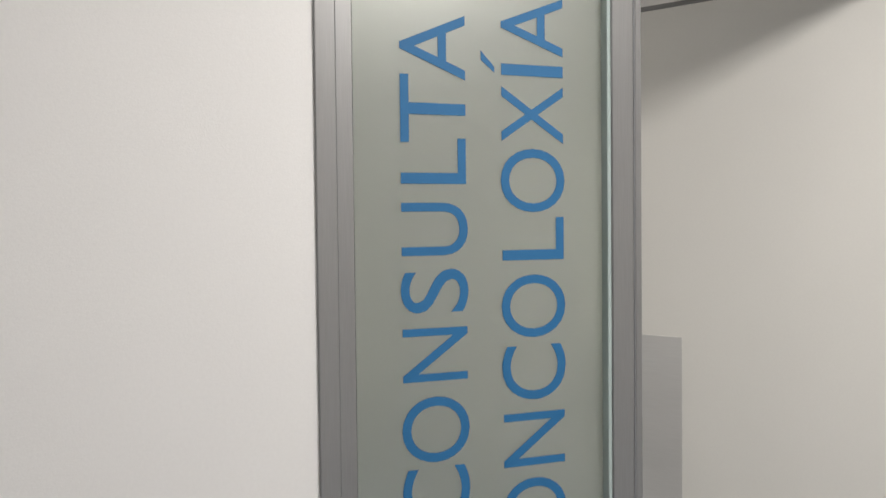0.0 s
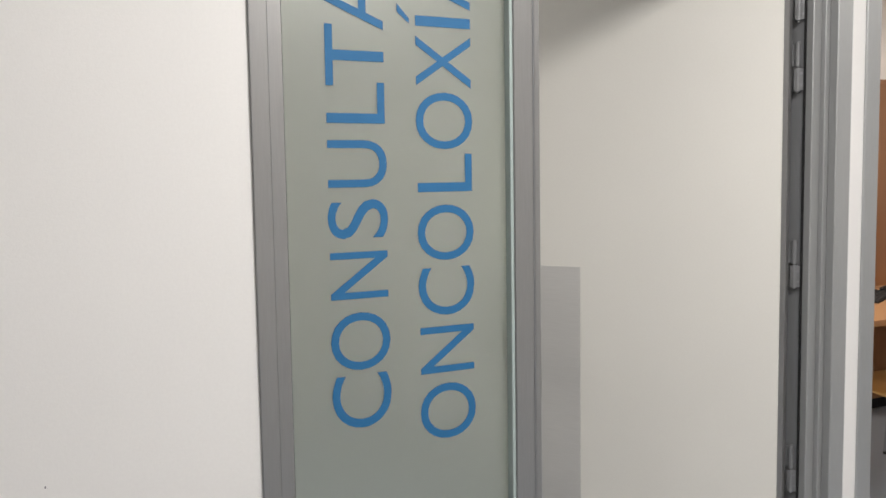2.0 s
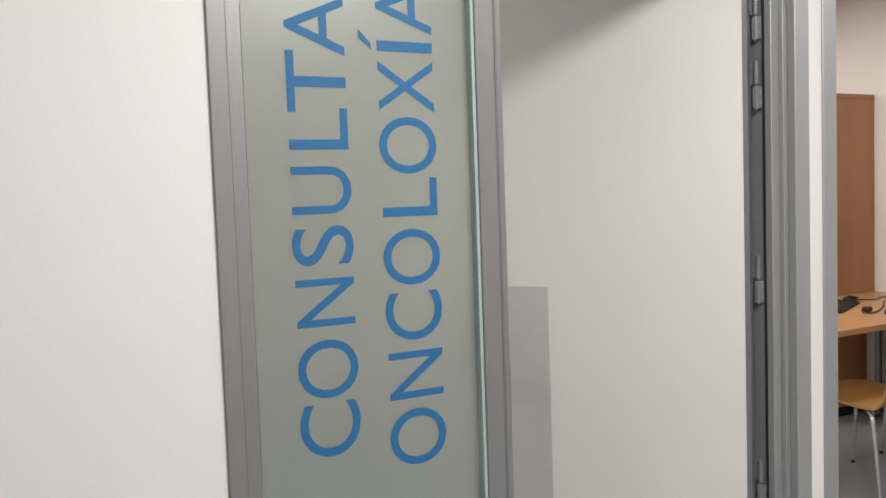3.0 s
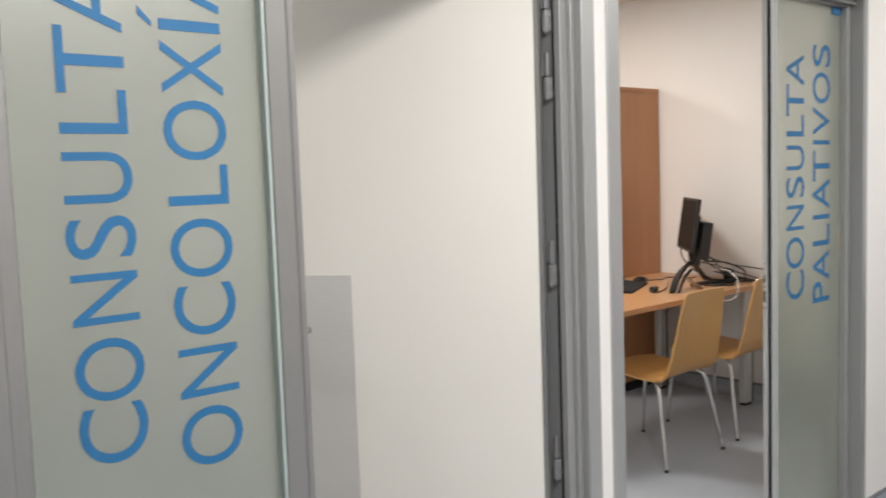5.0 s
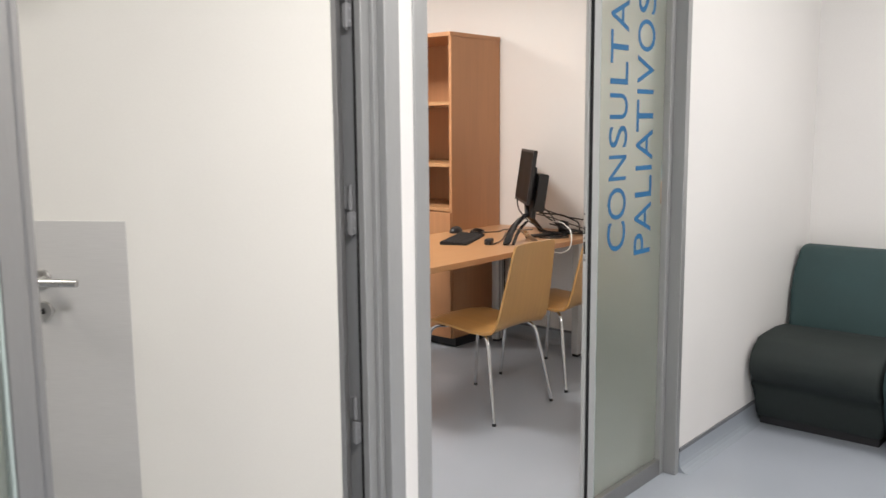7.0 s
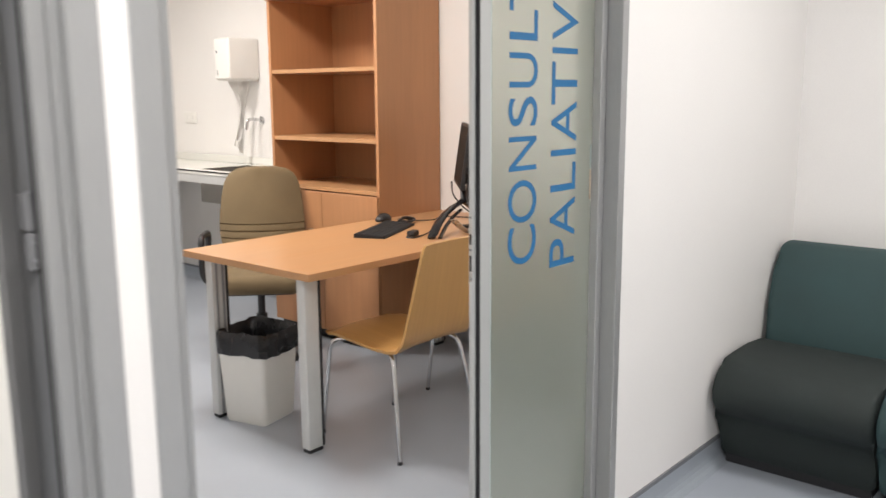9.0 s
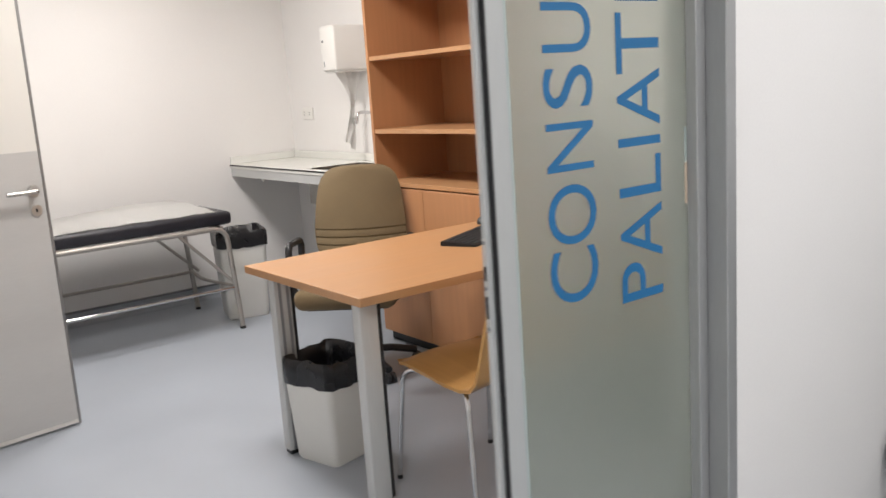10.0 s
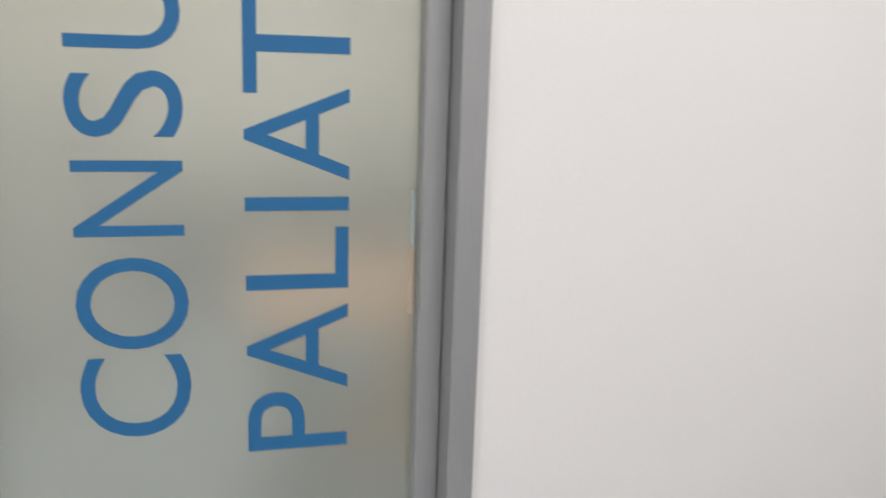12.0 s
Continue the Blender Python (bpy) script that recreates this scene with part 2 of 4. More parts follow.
# ---- the large structure ----
WF, WB = -0.025, 0.115            # faces of the front wall
X1, X2, X3, X4 = 0.371, 1.862, 1.913, 3.474
HEAD = 2.112
XL, XR, YS = -3.2, 4.98, -2.55   # corridor
RX0, RX1, RY1 = 1.89, 4.93, 4.72  # consulting room

bm = bmesh.new()
box(bm, XL, X1, WF, WB, 0, HEAD)
box(bm, X2, X3, WF, WB, 0, HEAD)
box(bm, X4, XR, WF, WB, 0, HEAD)
box(bm, XL, XR, WF, WB, HEAD, 2.75)
solid("wall_north", bm, PAINT, "white painted partition wall with two door openings", "wall")
solid("wall_east", new_box(XR, XR + 0.12, YS, WB, 0, 2.75), PAINT, "white painted end wall of the waiting corridor", "wall")
solid("wall_west", new_box(XL - 0.12, XL, YS, 5.0, 0, 2.75), PAINT, "white painted wall closing the corridor", "wall")
solid("wall_south", new_box(XL - 0.12, XR + 0.12, YS - 0.12, YS, 0, 2.75), PAINT, "white painted wall behind the walker", "wall")
solid("wall_room_back", new_box(XL, XR, RY1, RY1 + 0.12, 0, 2.75), PAINT, "white painted back wall of the consulting room", "wall")
solid("wall_room_east", new_box(RX1, RX1 + 0.1, WB, RY1, 0, 2.75), PAINT, "white painted side wall of the consulting room", "wall")
solid("wall_between_rooms", new_box(RX0 - 0.05, RX0 + 0.02, WB, RY1, 0, 2.75), PAINT, "white partition between the two consulting rooms", "wall")

bm = bmesh.new()
box(bm, XL - 0.12, XR + 0.12, YS - 0.12, RY1 + 0.12, -0.1, 0)
solid("floor", bm, VINYL, "blue-grey speckled vinyl floor, slightly glossy", "floor")


def tiled_ceiling(name, x0, x1, y0, y1, z, label):
    bm = bmesh.new()
    box(bm, x0, x1, y0, y1, z + 0.012, z + 0.06)
    nx, ny = max(1, round((x1 - x0) / 0.6)), max(1, round((y1 - y0) / 0.6))
    sx, sy = (x1 - x0) / nx, (y1 - y0) / ny
    for i in range(nx):
        for j in range(ny):
            box(bm, x0 + i * sx + 0.006, x0 + (i + 1) * sx - 0.006, y0 + j * sy + 0.006, y0 + (j + 1) * sy - 0.006, z, z + 0.014)
    return solid(name, bm, CEILING, label, "ceiling")


tiled_ceiling("ceiling_corridor", XL, XR, YS, WF, CORRIDOR_CEIL, "off-white tiled suspended ceiling of the corridor")
tiled_ceiling("ceiling_room", RX0 + 0.02, RX1, WB, RY1, ROOM_CEIL, "beige tiled suspended ceiling of the consulting room")
tiled_ceiling("ceiling_dark_room", XL, RX0 - 0.05, WB, RY1, ROOM_CEIL, "beige tiled ceiling of the closed-off room")


def panel_light(x, y, z):
    t = thing("ceiling_light", "unseen square white recessed ceiling panel light, switched on", "ceiling light", pose(x, y, z), "ceiling panel lights")
    bm = bmesh.new()
    for a in ((-0.3, 0.3, -0.3, -0.28), (-0.3, 0.3, 0.28, 0.3), (-0.3, -0.28, -0.28, 0.28), (0.28, 0.3, -0.28, 0.28)):
        box(bm, *a, -0.012, 0.004)
    part("frame", bm, WHITE_PLASTIC, t)
    part("diffuser", new_box(-0.28, 0.28, -0.28, 0.28, -0.006, 0.002), DIFFUSER, t, "glowing opal diffuser")


# All panels are out of view; the one behind door_1 is added fill.
for row in LAMPS:
    panel_light(row[1], row[2], row[3] + 0.028)


def upstand(name, pieces, label):
    """Coved vinyl upstand with a dark capping strip; pieces: (axis, from, to, wall face, side)."""
    bm, cap = bmesh.new(), bmesh.new()
    for axis, a, b, face, side in pieces:
        prof = [(face, 0.0), (face + side * 0.050, 0.0), (face + side * 0.034, 0.003), (face + side * 0.021, 0.010), (face + side * 0.011, 0.021),
                (face + side * 0.006, 0.036), (face + side * 0.005, 0.050), (face + side * 0.005, 0.088), (face, 0.088)]
        prism(bm, prof, a, b, "x" if axis == "x" else "y")
        prism(cap, [(face, 0.088), (face + side * 0.008, 0.088), (face + side * 0.006, 0.101), (face, 0.102)], a, b, "x" if axis == "x" else "y")
    ob = tagged(new(name), label, "baseboard", "", "structure")
    part("cove", bm, UPSTAND, ob)
    part("capping_strip", cap, TRIM, ob, "dark grey capping strip")


upstand("baseboard_corridor", [("x", XL, X1, WF, -1), ("x", X4 + 0.006, XR, WF, -1), ("y", YS, WF, XR, -1), ("x", XL, XR, YS, 1)], "coved blue-grey vinyl upstand with a dark capping")
upstand("baseboard_room", [("y", WB, RY1, RX1, -1), ("x", RX0 + 0.02, RX1, RY1, -1), ("y", WB, RY1, RX0 + 0.02, 1)], "coved blue-grey vinyl upstand of the consulting room")

# small scuffs on the paint
bm = bmesh.new()
for x, z, w, h in ((-0.235, 1.655, 0.003, 0.002), (0.02, 0.95, 0.002, 0.004)):
    box(bm, x, x + w, WF - 0.0006, WF - 0.0001, z, z + h)
solid("wall_scuffs", bm, TRIM, "tiny dark scuffs on the white wall", "scuff")

# ---- door sets ----


def hinge(leaf, x, y, z):
    """Two-knuckle barrel hinge: upper half on the leaf, lower half on the frame, with screwed plates."""
    bm = bmesh.new()
    tube(bm, [(x, y, z + 0.002), (x, y, z + 0.060)], 0.0075, 14)
    tube(bm, [(x, y, z - 0.060), (x, y, z - 0.002)], 0.0075, 14)
    tube(bm, [(x, y, z - 0.064), (x, y, z + 0.063)], 0.004, 10)
    box(bm, x - 0.020, x - 0.004, y + 0.002, y + 0.006, z + 0.003, z + 0.058, 0.001, 1)
    box(bm, x - 0.008, x + 0.018, y - 0.006, y - 0.002, z - 0.058, z - 0.003, 0.001, 1)
    h = part("hinge", bm, HINGE, leaf, "steel barrel hinge", True)
    for dz in (-0.045, -0.017):
        part("screw", moved(lathe(bmesh.new(), [(0.0042, 0), (0.0042, 0.001), (0.002, 0.0016)], sides=10), pose(x + 0.010, y - 0.006, z + dz, 90)), ALU_DARK, h)


def door_set(name, x0, x1, side, glass, stile, label):
    """Aluminium frame from x0 to x1 with a frosted sidelight at its 'left' or 'right' end."""
    d = thing(name, label, "door", kind="structure")
    s = 1 if side == "left" else -1
    o = x0 if s == 1 else x1           # outer edge on the sidelight side
    e = x1 if s == 1 else x0           # hinge side

    def span(a, b):
        return (min(o + s * a, o + s * b), max(o + s * a, o + s * b))

    def hspan(a, b):
        return (min(e - s * a, e - s * b), max(e - s * a, e - s * b))
    bm = box(bmesh.new(), *span(0.0, 0.034), -0.031, 0.125, 0, HEAD, 0.002, 1)
    # The right-hand set takes the brighter copies, its light painted into the base colour.
    part("sidelight_jamb", bm, ALU if side == "left" else ALU_HALF_LIT, d)
    bm = bmesh.new()
    box(bm, *hspan(0.0, 0.052), -0.031, -0.006, 0, HEAD, 0.0025, 1)
    box(bm, *hspan(0.004, 0.066), -0.006, 0.008, 0, HEAD, 0.0015, 1)
    box(bm, *hspan(0.004, 0.092), 0.008, 0.030, 0, HEAD, 0.002, 1)
    part("hinge_jamb", bm, ALU_HALF_LIT, d)
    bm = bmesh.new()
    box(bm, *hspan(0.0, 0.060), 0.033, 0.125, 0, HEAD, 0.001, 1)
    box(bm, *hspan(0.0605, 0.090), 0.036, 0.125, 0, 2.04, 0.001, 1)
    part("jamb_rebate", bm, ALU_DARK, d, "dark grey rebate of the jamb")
    part("gasket", new_box(*hspan(0.088, 0.094), 0.030, 0.035, 0.0, 2.0), RUBBER, d, "black rubber seal")
    a, b = sorted((o + s * 0.034, e - s * 0.0525))
    bm = bmesh.new()
    box(bm, a, b, -0.031, 0.0, 2.062, HEAD, 0.002, 1)
    box(bm, a, b, 0.0, 0.125, 2.04, HEAD - 0.001, 0.001, 1)
    part("head", bm, ALU, d)
    # sidelight: glass and inner stile as distances from the outer edge
    ga, gb = glass
    seal, sunk = (0.002, 0.0195) if side == "left" else (0.003, 0.0198)
    g0, g1 = span(ga, gb)
    part("glass_pane", new_box(g0 - 0.005, g1 + 0.005, 0.0445, 0.0495, 0.060, 2.036), FROSTED, d, "frosted glass pane")
    part("outer_stile", box(bmesh.new(), *span(0.0345, ga), 0.018, 0.058, 0, 2.04, 0.002, 1), ALU if side == "left" else ALU_HALF_LIT, d)
    part("inner_stile", box(bmesh.new(), *span(gb, stile), 0.0195, 0.052, 0, 2.04, 0.002, 1), ALU if side == "left" else ALU_LIT, d)
    part("inner_bead", box(bmesh.new(), *span(gb - 0.008, gb - 0.0002), 0.0225, 0.0443, 0.064, 2.030, 0.001, 1), BEAD, d, "pale green glazing bead")
    front, plate = (0.018, 0.020) if side == "left" else (0.0305, 0.0315)
    part("mullion_gasket", new_box(*span(stile, stile + seal), sunk, 0.046, 0, 2.04), ALU_DARK if side == "left" else RUBBER, d, "dark rubber seal")
    # Right mullion: its paleness is room light, carried by the material.
    part("mullion", box(bmesh.new(), *span(stile + seal, stile + 0.0155), front, 0.044, 0, 2.04, 0.0015, 1), ALU if side == "left" else ALU_LIT, d)
    a, b = span(ga + 0.0002, gb - 0.0002)
    part("bottom_rail", new_box(a, b, 0.020, 0.050, 0.0, 0.064, bevel=0.002, seg=1), ALU, d)
    part("top_rail", new_box(a, b, 0.020, 0.050, 2.030, 2.04, bevel=0.002, seg=1), ALU, d)
    # strike plate on the mullion
    f = o + s * (stile + 0.0155)
    strike = part("strike_plate", box(bmesh.new(), min(f, f + s * 0.0016), max(f, f + s * 0.0016), plate, 0.0425, 0.945, 1.115, 0.0005, 1), SATIN, d, "steel strike plate")
    for z0, z1 in ((0.972, 1.012), (1.04, 1.066)):
        part("latch_hole", new_box(min(f + s * 0.0014, f + s * 0.0021), max(f + s * 0.0014, f + s * 0.0021), plate + 0.002, 0.040, z0, z1), RUBBER, strike)
    return d


def put_leaf(d, m, width, height, plate_from, hinge_zs, lever_at, mirror, plate_top=1.179, lever_z=1.03):
    leaf = part("door_leaf", new_box(-width + 0.0122, -0.0122, 0.0, 0.04, 0.012, height - 0.0122, bevel=0.0008, seg=1), LAMINATE, d, "white laminate door leaf standing open")
    leaf.matrix_basis = m
    bm = bmesh.new()
    box(bm, -0.012, 0.0, -0.0012, 0.0412, 0.008, height, 0.001, 1)
    box(bm, -width, -width + 0.012, -0.0012, 0.0412, 0.008, height, 0.001, 1)
    box(bm, -width + 0.0122, -0.0122, -0.0012, 0.0412, height - 0.012, height, 0.001, 1)
    part("edge_profile", bm, ALU, leaf, "slim aluminium edge profile")
    part("protection_plate", new_box(-width + 0.0125, -plate_from, -0.0018, -0.0002, 0.03, plate_top, bevel=0.0006, seg=1), STEEL, leaf, "tall brushed steel protection plate")
    bm = lathe(bmesh.new(), [(0.026, 0), (0.026, 0.006), (0.024, 0.009), (0.010, 0.010), (0.010, 0.045)])
    part("rose", moved(bm, pose(lever_at, -0.0019, lever_z, 90)), SATIN, leaf, "round satin metal rose", True)
    bm = tube(bmesh.new(), rounded([(lever_at, -0.038, lever_z), (lever_at, -0.056, lever_z), (lever_at + mirror * 0.125, -0.056, lever_z)], 0.016), 0.0095, 12)
    part("lever_handle", bm, SATIN, leaf, "satin metal lever handle", True)
    bm = lathe(bmesh.new(), [(0.025, 0), (0.025, 0.006), (0.023, 0.009), (0.009, 0.009), (0.009, 0.0055)])
    part("key_rose", moved(bm, pose(lever_at, -0.0019, lever_z - 0.082, 90)), SATIN, leaf, "round satin key rose", True)
    part("keyhole", new_box(lever_at - 0.0028, lever_at + 0.0028, -0.0122, -0.009, lever_z - 0.089, lever_z - 0.075), RUBBER, leaf)
    for z in hinge_zs:
        hinge(leaf, 0.012, 0.052, z)
    return leaf


door1 = door_set("door_1", X1, X2, "left", (0.073, 0.554), 0.600, "grey aluminium door set, leaf ajar, frosted sidelight")
door2 = door_set("door_2", X3, X4, "right", (0.066, 0.584), 0.626, "grey aluminium door set standing open, frosted sidelight")
LEAF_TURN = math.degrees(math.atan2(-0.845, 0.534))
put_leaf(door1, pose(1.716, 0.034, 0.0, 0, 0, LEAF_TURN), 0.855, 2.03, 0.549, (0.20, 0.672, 1.204, 1.698, 1.872), -0.782, 1)
for z in (0.952, 1.026, 1.108):
    screw = lathe(bmesh.new(), [(0.0036, 0), (0.0036, 0.0012), (0.002, 0.0018)], sides=10)
    part("screw", moved(screw, pose(X4 - 0.6431, 0.037, z, 0, -90, 0)), HINGE, door2, "small countersunk screw")
part("tape_scrap", new_box(3.3985, 3.4055, 0.0428, 0.0444, 1.100, 1.187), TAPE, door2, "scrap of beige tape along the pane")
part("tape_scrap", new_box(3.3990, 3.4050, 0.0428, 0.0444, 1.190, 1.262), BEAD, door2, "scrap of greyish tape along the pane")
part("film_tab", new_box(3.335, 3.402, 0.040, 0.0445, 2.004, 2.029), BLUE, door2, "scrap of blue protective film")

# door between the two rooms, swung open into the lit one
inner = thing("door_3", "white inner door with a steel plate, swung open", "door", kind="structure")
put_leaf(inner, pose(2.757, 2.845, 0.0, 0, 0, 8.3), 0.80, 2.04, 0.013, (), -0.055, -1, 1.226, 1.06)

# ---- lettering on the panes ----


def letter_mesh(ch, z0, z1, x0, x1, y):
    """One capital lying on its side on the pane: reads upwards, its foot to the right."""
    data = bpy.data.curves.new("letter", "FONT")
    data.body, data.size, data.resolution_u = ch, 1.0, 6
    ob = bpy.data.objects.new("letter", data)
    scene.collection.objects.link(ob)
    bpy.context.view_layer.update()
    me = bpy.data.meshes.new_from_object(ob.evaluated_get(bpy.context.evaluated_depsgraph_get()))
    bpy.data.objects.remove(ob)
    bpy.data.curves.remove(data)
    bm = bmesh.new()
    bm.from_mesh(me)
    bpy.data.meshes.remove(me)
    low = [min(v.co[i] for v in bm.verts) for i in (0, 1)]
    high = [max(v.co[i] for v in bm.verts) for i in (0, 1)]
    for v in bm.verts:
        u, w = (v.co.x - low[0]) / (high[0] - low[0]), (v.co.y - low[1]) / (high[1] - low[1])
        v.co = Vector((x1 - w * (x1 - x0), y, z0 + u * (z1 - z0)))
    bmesh.ops.remove_doubles(bm, verts=bm.verts, dist=1e-6)
    grown = bmesh.ops.extrude_face_region(bm, geom=bm.faces[:])["geom"]
    for v in grown:
        if isinstance(v, bmesh.types.BMVert):
            v.co.y -= 0.0008
    return bm


def word(chars, spans, x0, x1, label):
    t = thing("vinyl_lettering", label, "lettering", group="lettering on the panes")
    for ch, (z0, z1) in zip(chars, spans):
        over = 0.0025 if ch in "OCSU" else 0.0
        a, b = x0 - (0.0 if ch == "U" else over), x1 + over
        part("letter", letter_mesh(ch, z0, z1, a, b, 0.0442), BLUE, t)
    return t


word("CONSULTA", ((0.951, 1.057), (1.066, 1.179), (1.206, 1.297), (1.323, 1.398), (1.421, 1.511), (1.543, 1.621), (1.613, 1.727), (1.721, 1.831)),
     0.531, 0.649, "blue vinyl capitals reading CONSULTA on frosted glass")
onc = word("ONCOLOXIA", ((0.903, 1.018), (1.041, 1.136), (1.159, 1.257), (1.271, 1.383), (1.409, 1.485), (1.494, 1.606), (1.616, 1.717), (1.734, 1.754), (1.771, 1.874)),
           0.717, 0.838, "blue vinyl capitals reading ONCOLOXÍA on frosted glass")
bm = bmesh.new()
prism(bm, [(0.6785, 1.758), (0.6785, 1.774), (0.704, 1.747), (0.704, 1.737)], 0.0434, 0.0442, "y")
part("accent", bm, BLUE, onc)
word("CONSULTA", ((0.954, 1.059), (1.068, 1.182), (1.208, 1.298), (1.325, 1.402), (1.425, 1.514), (1.546, 1.625), (1.617, 1.731), (1.729, 1.840)),
     2.998, 3.122, "blue vinyl capitals reading CONSULTA on frosted glass")
word("PALIATIVOS", ((0.922, 1.001), (1.003, 1.116), (1.137, 1.216), (1.237, 1.254), (1.275, 1.387), (1.379, 1.495), (1.517, 1.533), (1.553, 1.655), (1.669, 1.784), (1.805, 1.887)),
     3.193, 3.320, "blue vinyl capitals reading PALIATIVOS on frosted glass")

# ---- corridor seating ----


def lounge_unit(y1, label, seat_mat=SEAT_GREEN, seat_label="black-green upholstered seat with a rolled front"):
    """A low upholstered seat unit facing -x, its one flank at y1, 0.56 m wide."""
    t = thing("lounge_seat", label, "lounge chair", pose(4.362, y1 - 0.28, 0), "row of lounge seats")
    w = 0.278

    def slab(outline, name, mat, r=0.02, label=""):
        bm = prism(bmesh.new(), outline, -w, w, "y")
        flank = [e for e in bm.edges if abs(e.verts[0].co.y - e.verts[1].co.y) < 1e-6]
        bmesh.ops.bevel(bm, geom=flank, offset=r, segments=3, affect="EDGES", profile=0.5)
        return part(name, bm, mat, t, label, True)
    part("plinth", new_box(-0.085, 0.58, -w + 0.016, w - 0.016, 0.0, 0.042, bevel=0.004, seg=1), PLASTIC_BLACK, t, "black plinth")
    seat = [(-0.098, 0.042), (-0.108, 0.052), (-0.111, 0.12), (-0.113, 0.165), (-0.122, 0.192)]
    for k in range(12):                        # rolled front edge, tucked in a little below
        a = radians(-118 - k * 13.2)
        seat.append((-0.092 + 0.130 * math.cos(a), 0.312 + 0.106 * math.sin(a)))
    seat += [(-0.02, 0.424), (0.12, 0.427), (0.24, 0.417), (0.31, 0.405), (0.60, 0.40), (0.60, 0.042)]
    slab(seat, "seat", seat_mat, 0.022, seat_label)
    back = [(0.305, 0.372), (0.281, 0.392), (0.287, 0.46), (0.318, 0.57), (0.358, 0.69), (0.385, 0.757), (0.402, 0.782), (0.43, 0.796), (0.48, 0.798), (0.535, 0.784), (0.56, 0.75), (0.59, 0.58), (0.60, 0.372)]
    slab(back, "backrest", GREEN, 0.03, "dark green upholstered backrest")
    return t


first = lounge_unit(-0.042, "low dark green upholstered lounge seat against the wall")
lounge_unit(-0.042 - 0.565, "low lounge seat upholstered in green beside a darker one", GREEN, "dark green upholstered seat with a rolled front")
copy_thing(first, pose(4.362, -0.322 - 0.565 * 2, 0))

# ---- consulting room ----


def bookcase():
    t = thing("bookcase", "tall beech bookcase with open shelves over closed doors", "bookcase", pose(4.430, 1.962, 0))
    d, w, h = 0.495, 0.90, 1.975
    part("side_panel", new_box(0.0, d, 0.0, 0.022, 0.06, h - 0.025, bevel=0.001, seg=1), BEECH, t)
    part("side_panel", new_box(0.0, d, w - 0.022, w, 0.06, h - 0.025, bevel=0.001, seg=1), BEECH, t)
    part("top_board", new_box(-0.012, d, -0.004, w + 0.004, h - 0.025, h, bevel=0.0015, seg=1), BEECH, t)
    part("back_panel", new_box(d - 0.012, d - 0.002, 0.022, w - 0.022, 0.06, h - 0.025), BEECH, t)
    for z in (1.556, 1.174, 0.895):
        part("shelf", new_box(0.004, d - 0.013, 0.0225, w - 0.0225, z - 0.022, z, bevel=0.001, seg=1), BEECH_FLAT, t)
    for a, b in ((0.003, w / 2 - 0.0015), (w / 2 + 0.0015, w - 0.003)):
        door = part("cabinet_door", new_box(-0.018, -0.001, a, b, 0.064, 0.868, bevel=0.0015, seg=1), BEECH, t, "plain beech cupboard door")
    part("plinth", new_box(0.03, d, 0.004, w - 0.004, 0.0, 0.06), PLASTIC_BLACK, t)


bookcase()


DESK_Z = 0.75


def desk():
    t = thing("desk", "beech-topped desk with flat silver-grey legs", "desk", pose(3.232, 1.140, 0))
    part("desktop", new_box(0.0, 1.70, 0.0, 0.840, DESK_Z - 0.029, DESK_Z, bevel=0.002, seg=2), BEECH_FLAT, t)

    def leg(x, y, out):
        """out: the side (along y) on which the leg shows its plain face."""
        l = part("leg", new_box(x - 0.04, x + 0.04, y - 0.024, y + 0.024, 0.016, DESK_Z - 0.0295, bevel=0.006, seg=3), LEG_GREY, t, "", True)
        for u in (-0.016, 0.016):
            part("groove", new_box(x + u - 0.006, x + u + 0.006, y - out * 0.0240 - 0.0012, y - out * 0.0240 + 0.0012, 0.02, DESK_Z - 0.034), ALU_DARK, l, "dark groove")
        part("edge_strip", new_box(x + 0.0285, x + 0.0412, y - 0.0252, y + 0.018, 0.02, DESK_Z - 0.034), RUBBER, l, "black edge strip")
        part("foot", new_box(x - 0.036, x + 0.036, y - 0.021, y + 0.021, 0.0, 0.0162, bevel=0.003, seg=1), PLASTIC_BLACK, l, "black plastic foot")
    for x, y, out in ((0.082, 0.105, -1), (0.082, 0.715, 1), (1.535, 0.105, -1), (1.535, 0.715, 1)):
        leg(x, y, out)
    for y in (0.25, 0.56):
        part("rail", new_box(0.16, 1.52, y - 0.015, y + 0.015, DESK_Z - 0.064, DESK_Z - 0.0295, bevel=0.002, seg=1), LEG_GREY, t)


desk()


